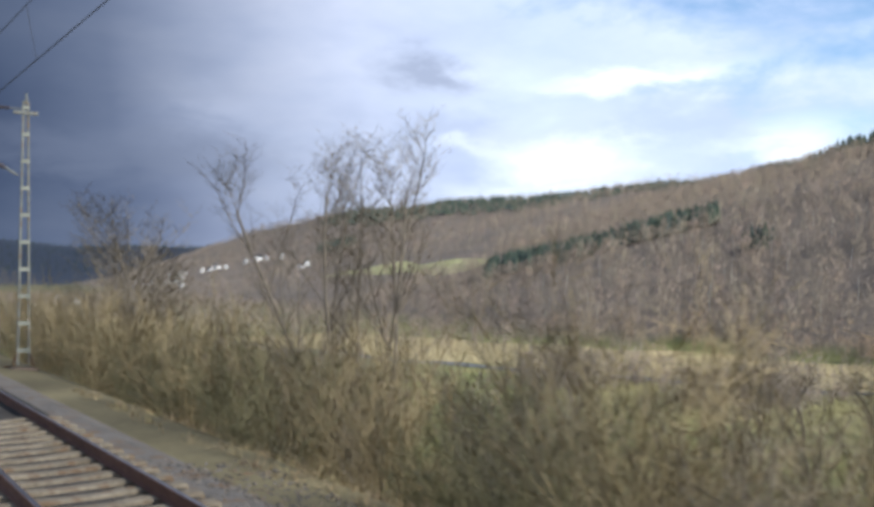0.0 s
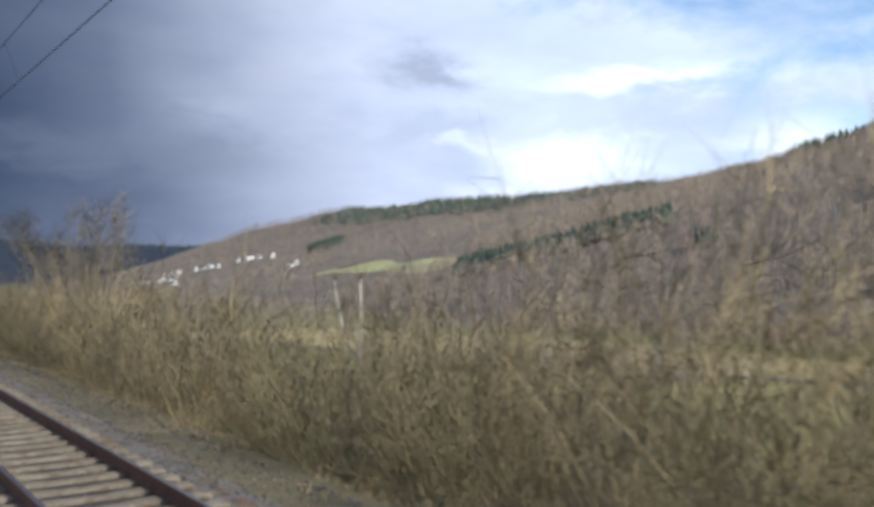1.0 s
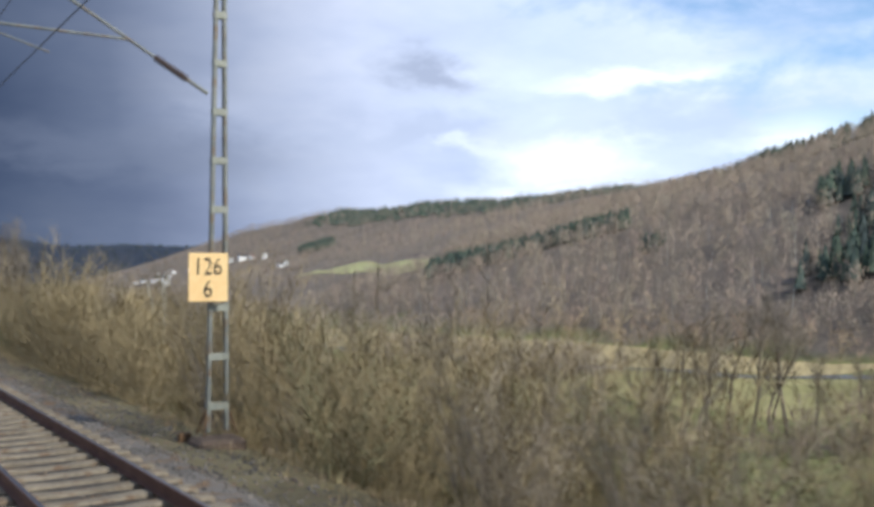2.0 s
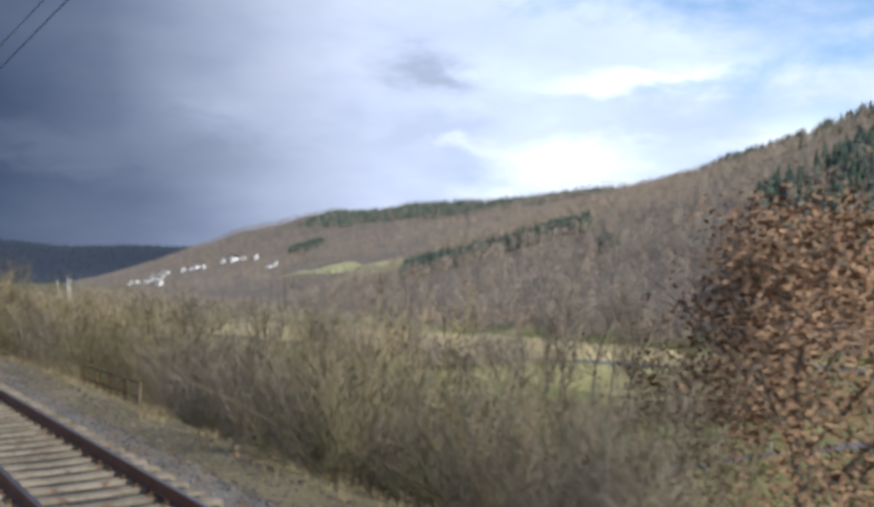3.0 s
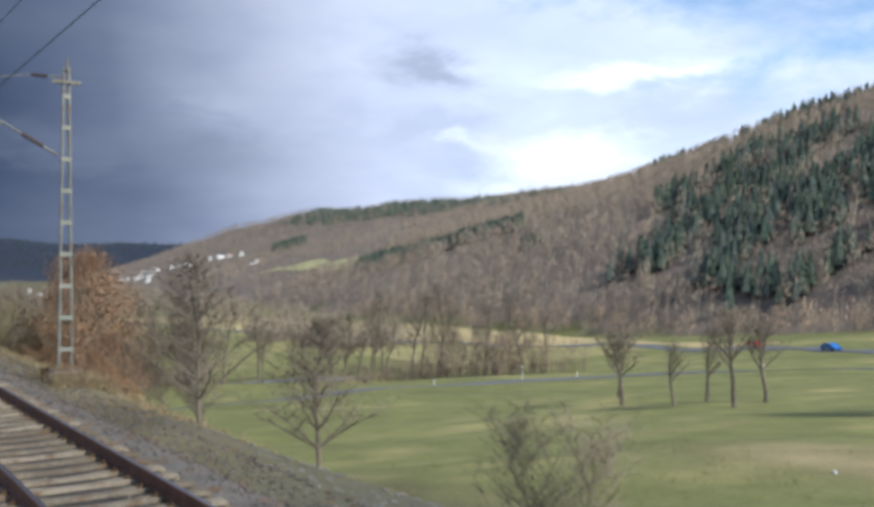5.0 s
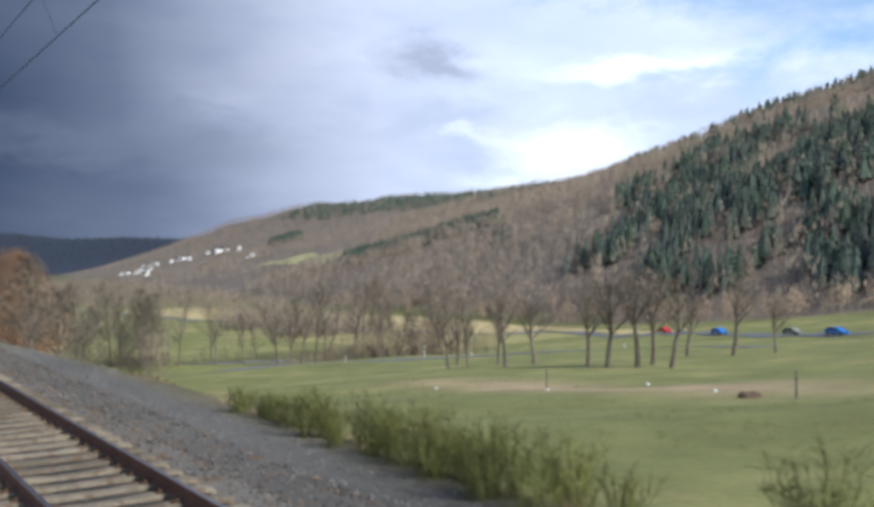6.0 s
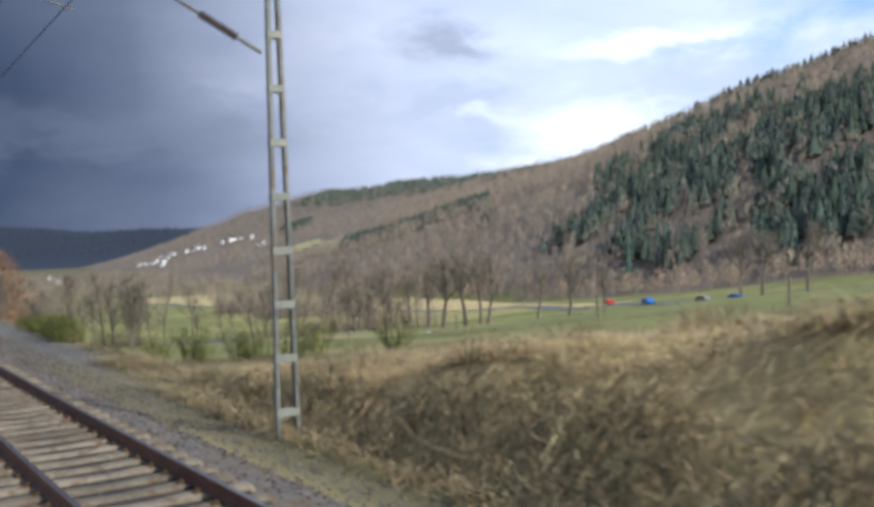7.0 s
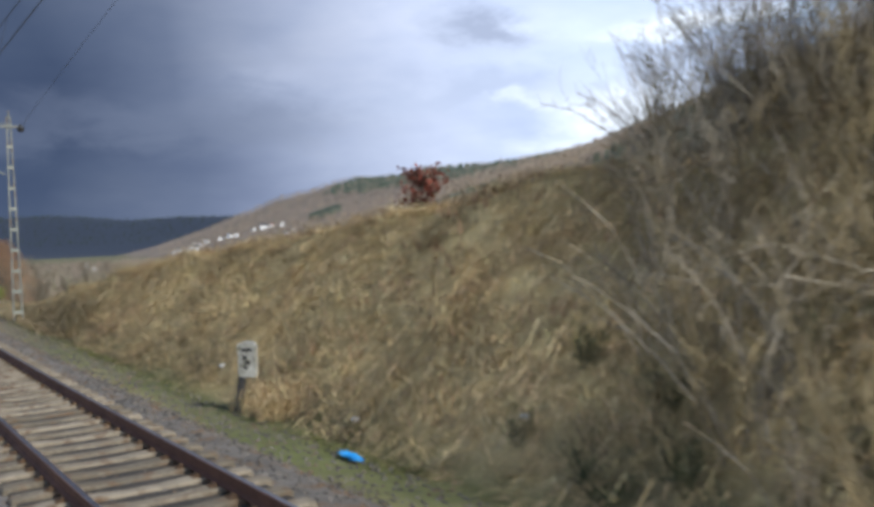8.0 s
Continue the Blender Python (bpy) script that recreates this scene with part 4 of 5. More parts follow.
# shrubs on the embankment
KINDS = []
for i, (h, w, mt, lb) in enumerate(((3.6, 1.7, "shrub", "leafless brown shrub on the railway embankment"), (4.4, 1.9, "shrub", "tall leafless brown shrub on the railway embankment"),
                                    (3.2, 1.9, "shrubg", "leafless olive-brown shrub on the railway embankment"), (4.8, 1.6, "twig", "tall grey leafless thicket shrub on the embankment"))):
    KINDS.append(shrub("shrub", R, h, w, 25, lb, mt, "embankment shrubs", twigs=6))
spots = [[], [], [], []]
for x in np.arange(-58, 93, 1.3):
    for row, (o0, o1) in enumerate(((6.9, 8.4), (9.2, 12.4), (13.2, 18.5), (19.0, 26.0))):
        if row == 3 and (x > 60 or R.uniform() < 0.45) or row == 2 and R.uniform() < 0.25:
            continue
        if row == 0 and (x < -40 or (52 < x < 74 and R.uniform() < 0.3)):
            continue
        xx, o = x + R.uniform(-0.7, 0.7), R.uniform(o0, o1)
        if 52 < xx < 64 and o < 9.0:
            continue
        low = 1.0
        if row in (1, 2) and any(abs((xx - cx) * 23.4 - o * (-10.9 - cx)) / math.hypot(23.4, -10.9 - cx) < 0.9 for cx in (7, 11, 18)) or row < 3 and abs((xx - 13.9) * 23.4 - o * (-24.8)) / 34.1 < 0.7:
            low = 0.5  # younger growth, which leaves the birch in sight
        if (xx - 71.4) ** 2 + (o - 17) ** 2 < 12 or xx > 78 - 0.6 * (o - 7):
            continue
        size = low * (0.82, 1.1, 1.3, 1.3)[row] * (0.86 if xx < -8 else 1.0 if xx < 45 else 0.86)
        kind = int(R.choice(4, p=(0.22, 0.18, 0.34, 0.26) if xx < -4 else (0.52, 0.32, 0.08, 0.08) if xx < 46 else (0.14, 0.10, 0.28, 0.48)))
        spots[kind].append((xx, o, size * (0.72 if kind == 3 else 1.0)))
for x in np.arange(58, 76.5, 0.62):
    spots[3].append((x, R.uniform(7.2, 9.4), R.uniform(0.42, 0.58)))
    if x < 69:
        spots[2].append((x + 0.3, R.uniform(9.8, 13.0), R.uniform(0.7, 0.95)))
for k, s in zip(KINDS, spots):
    place(k, s, R)

# larger trees of the embankment
big, _ = bare_tree("bare_tree", np.random.default_rng(3), 10.0, 0.10, 2.6, "tall leafless tree with a wide fan of branches above embankment shrubs", "bark", "twig", clear=0.5, up=1.3, per=1.3, wander=0.06, stems=6, fork=0.34, twig_k=0.8)
place(big, [(-21.9, 12.8, 1.03)], R, 1, 1.001)
far_t, _ = bare_tree("bare_tree", R, 12.0, 0.2, 5.0, "leafless rounded tree standing beyond the railway embankment", twig_k=2.0, clear=0.2, up=0.7)
place(far_t, [(-58.8, 18.0, 0.92), (-61.0, 19.0, 0.85), (-97, 30, 1.35), (-104, 33, 1.2), (-130, 36, 1.1), (-150, 44, 1.2)], R)
bir, _ = bare_tree("birch_tree", np.random.default_rng(9), 12.6, 0.15, 0.9, "slender white birch with forked pale stems among shrubs", "birch", "twig", clear=0.4, up=1.6, stems=3, per=1.0, fork=0.055, wander=0.025)
place(bir, [(-9.3, 21.9, 1.0)], R, 1, 1.01)
mid, _ = bare_tree("bare_tree", R, 6.0, 0.09, 3.6, "spreading leafless young tree on the embankment slope", clear=0.2, up=0.7)
place(mid, [(6.7, 14.0, 0.75), (22, 15, 0.75), (34, 17, 0.8), (53, 16, 0.7)], R)

# young oak that keeps its brown leaves
oak, sg = bare_tree("oak_tree", R, 8.0, 0.16, 3.6, "young oak holding its dry rust-brown leaves beside the embankment", clear=0.1, up=0.5, per=2.4)
Q = np.random.default_rng(17)
cz = 9.0 * Q.uniform(0.0, 1, 760) ** 1.1
cr = 5.5 * np.clip(1 - cz / 9.5, 0.02, 1) ** 0.5 * np.sqrt(Q.uniform(0.1, 1, 760)) * Q.uniform(0.8, 1.08, 760)
ca = Q.uniform(0, 6.283, 760)
cr *= 1 + 0.10 * np.sin(3 * ca + 1.3 * cz) + 0.10 * np.sin(5 * ca - 2.1 * cz)
C = np.stack([np.cos(ca) * cr, np.sin(ca) * cr, cz], -1)
P = C[Q.integers(0, 760, 36000)] + Q.normal(0, 1, (36000, 3)) * np.array((0.42, 0.42, 0.34))
P[:, 2] = np.abs(P[:, 2]) + 0.05
u = R.normal(0, 1, P.shape)
u /= np.linalg.norm(u, axis=1, keepdims=True)
w = np.cross(u, R.normal(0, 1, P.shape))
w /= np.linalg.norm(w, axis=1, keepdims=True)
sz = R.uniform(0.042, 0.076, (len(P), 1))
leaf = np.stack([P - u * sz, P + w * sz * 0.6, P + u * sz, P - w * sz * 0.6], 1)
lv = soup("foliage", leaf.reshape(-1, 3), 4, M["oakleaf"], oak, label="dry rust-brown leaves", lie=P / np.array((7.0, 7.0, 30)) + R.normal(0, 0.18, P.shape) + np.array((0, 0, 0.8)))
place(oak, [(72.2, 16.9, 1.0), (80.2, 16.2, 0.45)], R, 1, 1.001)

# spreading trees below the line near the third mast
sp1, _ = bare_tree("bare_tree", np.random.default_rng(5), 5.4, 0.10, 2.7, "open-crowned leafless fruit tree at the foot of the embankment", group="trees below the line", clear=0.13, up=0.5, per=3.4, twig_k=1.0, shape="cone", wander=0.085)
place(sp1, [(109.3, 11.0, 0.95), (118.9, 10.4, 0.72)], R, 1, 1.001)
sp2, _ = bare_tree("bare_tree", R, 4.2, 0.06, 2.3, "low leafless bush-like tree on the embankment slope", group="trees below the line", clear=0.15, up=0.8, per=2.2, twig_k=0.9, stems=2)
place(sp2, [(97.8, 13.5, 0.85), (84.5, 20.5, 1.1), (124.5, 13.0, 0.7)], R, 1, 1.001)

# orchard trees in the meadow
orch = []
for i in range(3):
    t, _ = bare_tree("fruit_tree", R, 6.4, 0.24, 2.9, "old leafless fruit tree standing on the green meadow", group="meadow fruit trees", twig_k=1.3, clear=0.38, up=0.85, per=2.2, wander=0.09)
    orch.append(t)
OR = [(80.3, 60.9, 1.0), (90.0, 56.6, 0.6), (94.8, 57.7, 1.0), (75.0, 66.0, 0.9), (90.3, 60.2, 0.75), (95.2, 61.0, 0.85), (110.6, 53.7, 0.85), (111.7, 54.8, 1.05), (113.6, 56.4, 1.0), (113.1, 58.8, 0.95),
      (116.4, 57.3, 1.0), (102.6, 75.5, 0.85), (107.8, 76.2, 1.05), (110.0, 80.0, 0.7), (121.0, 92.0, 1.0), (118.0, 100.0, 1.1), (126.0, 98.0, 1.0)]
for i in range(3):
    place(orch[i], OR[i::3], R, 0.95, 1.05)

# trees along the stream
strm = []
for i in range(3):
    t, _ = bare_tree("stream_tree", R, 14.5, 0.24, 4.6, "leafless alder with dark forked stems along the stream", group="stream trees", twig_k=2.0, clear=0.3, up=0.95, per=1.9)
    strm.append(t)
ST = [(-29.8, 59.8, 0.8), (-28.6, 66.5, 0.9), (-27.9, 73.8, 1.0), (-26.0, 80.5, 0.85), (-21.6, 86.2, 1.05), (-24.5, 91.0, 0.9), (-22.7, 96.4, 1.15), (-28.5, 103.0, 0.95), (-29.7, 110.8, 1.1), (-22.7, 114.7, 1.25), (-26.6, 116.0, 1.0)]
SX, SY = [-95, -60, -33, -29], [20, 45, 58, 62]
for k in range(26):
    q = R.uniform(0.1, 2.9)
    ST.append((float(np.interp(q, range(4), SX)) + R.normal(0, 3), float(np.interp(q, range(4), SY)) + R.normal(0, 3), R.uniform(0.75, 1.15)))
for k in range(9):
    ST.append((-25 + R.normal(0, 3), R.uniform(62, 118), R.uniform(0.7, 1.1)))
ST += [(4 + R.normal(0, 5), 109 + R.normal(0, 4), R.uniform(0.6, 0.95)) for _ in range(8)] + [(-12 + R.normal(0, 5), 113 + R.normal(0, 4), R.uniform(0.55, 0.85)) for _ in range(4)]
for i in range(3):
    place(strm[i], ST[i::3], R)
# brush along the stream and woods in the valley bottom
x, y = scatter(2800, -70, 16, 55, 125, lambda x, y: np.abs(y - np.interp(x, [-60, -33, -24, 5, 30, 50], [45, 62, 92, 106, 122, 140])) < 8, 31)
bare_wood("stream_brush", x, y, R.uniform(1.3, 4.6, len(x)) * np.where(x > -12, 1.6, 1.0), M["wood_far"], "low leafless brush along the stream bank", 26, 32, (0.8, 0.76, 0.7), foot=0.06)
x, y = scatter(9000, -1000, -40, 15, 400, lambda x, y: (y < np.interp(x, HILL_X, FOOT_Y)) & (waves(x, y, 0.02, 40) > -0.25) & ((x < -215) | (y < 95)) & ((y < 100) | (y > np.interp(x, [-330, -210], [118, 135]) + 6) | (x < -330)) & (y > 18 + 0.03 * (x + 60)), 33)
bare_wood("valley_woods", x, y, R.uniform(4, 10, len(x)), M["wood_far"], "leafless brown copses on the valley floor", 26, 34)
x, y = scatter(900, -155, -92, 122, 165, lambda x, y: (waves(x, y, 0.06, 81) > -0.35) & (y < np.interp(x, [-155, -146, -110, -82], [146, 148, 160, 172]) - 5), 82)
bare_wood("roadside_copse", x, y, np.random.default_rng(83).uniform(4, 9, len(x)), M["wood_far"], "leafless brown copse beside the valley road", 26, 84, foot=0.1)
x, y = scatter(900, -260, 130, 205, 245, lambda x, y: np.abs(y - np.interp(x, HILL_X, FOOT_Y)) < 7, 35)
bare_wood("wood_edge", x, y, R.uniform(5, 9, len(x)), M["wood_far"], "leafless bushy edge of the hillside woods", 30, 36, (1.25, 1.15, 1.0))

# green broom beside the path
br = []
for i in range(3):
    br.append(shrub("broom_bush", R, 1.6, 0.38, 36, "feathery green broom bush beside the track path", "broom", "broom bushes", twigs=4, arch=0.05))
BR = []
for x in np.arange(148.2, 158.2, 0.36):
    if waves(x, 0.0, 0.5, 71) > -0.6:
        BR.append((x + R.uniform(-0.3, 0.3), float(bend(x)) + R.uniform(7.4, 8.3), R.uniform(0.42, 0.62) * (0.62 + 0.045 * (x - 148))))
BR += [(154.1, 11.6, 0.8), (155.0, 12.0, 0.7), (158.7, 12.1, 0.85), (159.1, 12.4, 0.7), (163.6, 12.1, 0.9), (163.9, 12.6, 0.85), (165.0, 13.4, 0.85), (165.6, 14.0, 0.8), (170.0, 14.6, 0.85)]
for i in range(3):
    place(br[i], BR[i::3], R)

# thicket on the cutting
th_k = [shrub("thicket_shrub", R, 3.6, 1.5, 14, "leafless thicket shrub with pale grey stems on the cutting", "pale", "cutting thicket", twigs=3, arch=1.5, thick=1.7),
        shrub("thicket_shrub", R, 2.8, 1.7, 16, "leafless grey-brown thicket shrub on the grassy cutting", "shrub", "cutting thicket", twigs=5),
        shrub("thicket_shrub", R, 3.8, 1.0, 12, "tall slender leafless grey thicket on the cutting crest", "twig", "cutting thicket", twigs=5)]
THK = []
for k in range(34):
    xx, o = R.uniform(210, 224), R.uniform(11.0, 17)
    THK.append((xx, float(bend(xx)) + o, R.uniform(0.75, 1.1) * (0.7 + 0.045 * (xx - 207))))
for k in range(26):
    xx, o = R.uniform(212, 219), R.uniform(9.2, 12.0)
    THK.append((xx, float(bend(xx)) + o, R.uniform(0.4, 0.75)))
THK += [(214.0, 9.6, 0.55), (215.2, 9.3, 0.6), (216.4, 9.5, 0.65), (217.3, 9.8, 0.8), (213.2, 10.5, 0.7), (217.6, 8.5, 0.7), (218.3, 8.9, 0.6)]
THK += [(215.6, 8.6, 0.6), (216.0, 8.9, 0.75), (216.6, 9.6, 0.7), (214.9, 9.4, 0.6), (215.9, 10.2, 0.7), (217.0, 8.4, 0.5)]
for i in range(2):
    place(th_k[i], THK[i::2], R)
CRS = []
for k in range(30):
    o = R.uniform(12.0, 17.5)
    xx = R.uniform(209.3 - 0.35 * (o - 12), 216.5)
    CRS.append((xx, float(bend(xx)) + o, R.uniform(0.8, 1.25) * (0.7 + 0.045 * (xx - 207))))
place(th_k[2], CRS, R)
iv = shrub("ivy_shrub", R, 2.4, 1.4, 34, "dark evergreen shrub among pale thicket stems", "ivy", "evergreen shrubs", twigs=6)
place(iv, [(216.9, 10.4, 0.5), (217.4, 8.8, 0.4), (216.3, 9.6, 0.35), (217.6, 9.4, 0.45), (214.8, 9.0, 0.25), (213.2, 9.2, 0.25), (213.0, 8.3, 0.22), (214.3, 8.2, 0.22), (215.6, 8.4, 0.28), (215.0, 8.0, 0.22), (216.4, 8.1, 0.3), (216.9, 11.4, 0.6)], R)
rb, sg = bare_tree("red_leaved_bush", R, 1.2, 0.035, 0.75, "small bush with dry dark red leaves on the cutting crest", category="bush", clear=0.15, up=0.6)
tips = [s for s in sg if s[4] >= 1]
P = np.array([s[0].lerp(s[1], R.uniform(0, 1)) for s in (tips[int(R.integers(len(tips)))] for _ in range(900))]) + R.normal(0, 0.07, (900, 3))
u, w = R.normal(0, 0.04, P.shape), R.normal(0, 0.03, P.shape)
M["redleaf"] = material("dark_red_leaves", (0.09, 0.022, 0.015), (0.22, 0.06, 0.035), 2, 0.8, 0.0, island=0.6)
soup("foliage", np.stack([P - u, P + w, P + u, P - w], 1).reshape(-1, 3), 4, M["redleaf"], rb, label="dry dark red leaves")
place(rb, [(204.6, 12.0, 0.68)], R, 1, 1.001)


# ---------------------------------------------------------------- grass


def tufts(name, x, y, h, mat, label, blades=10, seed=1, lean=0.6, width=0.012, spread=0.18, comb=None):
    r = np.random.default_rng(seed)
    n = len(x)
    a, q = r.uniform(0, 6.28, (n, blades)), r.uniform(0, 1, (n, blades))
    bx, by = x[:, None] + np.cos(a) * q * spread, y[:, None] + np.sin(a) * q * spread
    bz = np.repeat(land(x, y)[:, None] - 0.03, blades, 1)
    hh = h[:, None] * r.uniform(0.5, 1.1, (n, blades))
    ln = lean * hh * r.uniform(0.3, 1.3, (n, blades))
    a2 = a + r.normal(0, 0.6, (n, blades)) if comb is None else comb + r.normal(0, 0.45, (n, 1)) + r.normal(0, 0.4, (n, blades))
    ux, uy = np.cos(a2), np.sin(a2)
    B = np.stack([bx, by, bz], -1)
    S = np.stack([-uy, ux, 0 * ux], -1) * width
    mid = B + np.stack([ux * ln * 0.35, uy * ln * 0.35, hh * 0.62], -1)
    tip = B + np.stack([ux * ln, uy * ln, hh * (1 - 0.25 * lean)], -1)
    gx, gy = (land(x + 0.5, y) - land(x - 0.5, y)), (land(x, y + 0.5) - land(x, y - 0.5))
    if comb is not None:
        down = gx[:, None] * ux + gy[:, None] * uy
        mid[..., 2] += down * ln * 0.35
        tip[..., 2] += down * ln
    V = np.stack([np.stack([B - S, B + S, mid + S * 0.4], 2), np.stack([mid - S * 0.9, mid + S * 0.9, tip], 2)], 2)
    N = np.stack([-0.6 * gx, -0.6 * gy, 0 * gx + 1], -1)[:, None, None, :] + r.normal(0, 0.28, (n, blades, 1, 3)) + np.zeros((n, blades, 2, 3))
    tone = np.ones((n, 4))
    tone[:, :3] = r.uniform(0.84, 1.16, (n, 1)) * (1 + r.uniform(-0.07, 0.07, (n, 3)))
    return tagged(soup(name, V.reshape(-1, 3), 3, mat, lie=N, side=(0.3, -0.6, 0), tones=np.repeat(tone, blades * 6, 0)), label, "grass", kind="stuff")


def strip_of(n, x0, x1, o0, o1, seed, keep=None):
    r = np.random.default_rng(seed)
    x, o = r.uniform(x0, x1, n), r.uniform(o0, o1, n)
    if keep is not None:
        k = keep(x, o)
        x, o = x[k], o[k]
    return x, bend(x) + o, r.uniform(0, 1, len(x))


q0 = np.random.default_rng(65)
x, y, q = strip_of(11000, -25, 170, 5.75, 8.6, 51, lambda x, o: (waves(x, o * 3, 0.5, 52) > -0.3) & ((x < 122) | (o > 7.7)))
tufts("verge_grass", x, y, 0.07 + 0.22 * q ** 3, M["browngrass"], "dry straw-coloured grass on the track verge", 7, 53, 0.7)
x, y, q = strip_of(44000, 166, 224, 6.3, 17, 54, lambda x, o: (o > 6.9 - 0.6 * ease(168, 174, x)) & (waves(x, o, 0.9, 55) > -0.85) & ((o < 12) | (q0.uniform(0, 1, len(x)) < 0.6)))
patch = 0.5 + 0.5 * np.clip(waves(x, y, 0.7, 64), -1, 1)
hh = (0.14 + 0.34 * q ** 2) * (0.55 + 0.8 * patch) * (1 - 0.45 * ease(10.0, 12.5, y - bend(x)))
brown = q0.uniform(0, 1, len(x)) < 0.06 + 0.65 * (1 - ease(168, 179, x)) + 0.4 * (1 - ease(6.6, 8.0, y - bend(x))) + 0.3 * np.clip(waves(x, y, 0.45, 72), -0.7, 1)
tufts("cutting_grass", x[~brown], y[~brown], hh[~brown], M["drygrass"], "long matted dry grass covering the cutting slope", 9, 56, 1.7, 0.009, 0.36, -2.25)
tufts("withered_grass", x[brown], y[brown], hh[brown], M["browngrass"], "brown withered grass matted on the cutting slope", 9, 73, 1.6, 0.009, 0.36, -2.25)
x, y, q = strip_of(1300, 175, 190, 6.2, 7.6, 66)
tufts("mast_foot_grass", x, y, 0.22 + 0.25 * q, M["browngrass"], "tall dry grass round the mast foot", 8, 67, 0.9, 0.015, 0.3)
x, y, q = strip_of(260, 205.9, 207.6, 6.05, 6.75, 85)
tufts("marker_grass", x, y, 0.3 + 0.3 * q, M["drygrass"], "tall dry grass round the trackside marker", 8, 86, 0.6, 0.008, 0.2)
x, y, q = strip_of(420, 110.6, 114.2, 5.5, 7.4, 87)
tufts("mast_grass", x, y, 0.2 + 0.35 * q, M["browngrass"], "withered grass round the mast plinth", 8, 88, 0.6, 0.008, 0.25)
x, y, q = strip_of(2200, 168, 222, 6.8, 16, 57, lambda x, o: waves(x, o, 0.5, 68) > 0.05)
tufts("cutting_weeds", x, y, 0.3 + 0.4 * q, M["shrub"], "brown withered weeds in the cutting grass", 9, 58, 0.7, 0.012, 0.35)
x, y, q = strip_of(1600, 190, 222, 6.6, 15, 70, lambda x, o: waves(x, o, 0.45, 69) > 0.35)
tufts("bramble_patches", x, y, 0.25 + 0.25 * q, M["oakleaf"], "rust-brown withered brambles on the cutting slope", 9, 71, 0.9, 0.014, 0.4)
x, y, q = strip_of(7000, 95, 165, 9.0, 40, 59, lambda x, o: waves(x, o, 0.25, 60) > 0.2)
tufts("meadow_tufts", x, y, 0.08 + 0.14 * q, M["broom"], "green grass tufts in the meadow", 6, 61, 0.8, 0.014, 0.25)
x, y, q = strip_of(3000, 180, 224, 5.75, 6.7, 62)
tufts("green_verge", x, y, 0.04 + 0.08 * q, M["broom"], "short green grass between ballast and cutting", 7, 63, 0.8, 0.01, 0.14)
M["weeds"] = material("dark_withered_weeds", (0.085, 0.07, 0.034), (0.20, 0.16, 0.08), 0.5, 0.95, 0.0, island=0.4)
x, y, q = strip_of(2600, 158, 179, 7.4, 14.5, 89, lambda x, o: waves(x, o, 0.8, 90) > -0.25)
tufts("dark_weeds", x, y, 0.12 + 0.3 * q, M["weeds"], "dark brown withered weeds on the bank edge", 8, 91, 0.9, 0.01, 0.35)
x, y, q = strip_of(2200, 158, 182, 13, 34, 75, lambda x, o: waves(x, o, 0.35, 76) > 0.1)
tufts("meadow_weeds", x, y, 0.12 + 0.22 * q, M["browngrass"], "brown withered weeds along the meadow edge", 7, 77, 0.8, 0.014, 0.3)
x, y, q = strip_of(1800, 165, 190, 6.6, 12, 78, lambda x, o: waves(x, o, 0.6, 79) > 0.15)
tufts("green_tufts", x, y, 0.12 + 0.2 * q, M["broom"], "olive green grass tufts among withered grass", 7, 80, 0.9, 0.012, 0.3)

# ---------------------------------------------------------------- roads, fields, water


def ribbon(name, xs, ys, width, mat, label, category, lift=0.06, n=60):
    """A strip draped on the land along a smooth line, with a little thickness."""
    t = np.linspace(0, len(xs) - 1, n)
    k = np.arange(len(xs))
    cx, cy = np.interp(t, k, xs), np.interp(t, k, ys)
    for _ in range(6):
        cx[1:-1] = (cx[:-2] + 2 * cx[1:-1] + cx[2:]) / 4
        cy[1:-1] = (cy[:-2] + 2 * cy[1:-1] + cy[2:]) / 4
    dx, dy = np.gradient(cx), np.gradient(cy)
    l = np.hypot(dx, dy)
    nx, ny = -dy / l, dx / l
    v, fs = [], []
    for i in range(n):
        for s in (-0.5, -0.25, 0, 0.25, 0.5):
            px, py = cx[i] + nx[i] * s * width, cy[i] + ny[i] * s * width
            v.append((px, py, float(land(px, py)) + lift))
    for i in range(n - 1):
        for j in range(4):
            a = i * 5 + j
            fs.append((a, a + 1, a + 6, a + 5))
    m = len(v)
    v += [(a, b, c - lift - 0.3) for a, b, c in v]
    for i in range(n - 1):
        for j in (0, 4):
            a = i * 5 + j
            fs.append((a, a + 5, a + 5 + m, a + m))
    return tagged(part(name, (v, fs), mat), label, category, kind="structure")


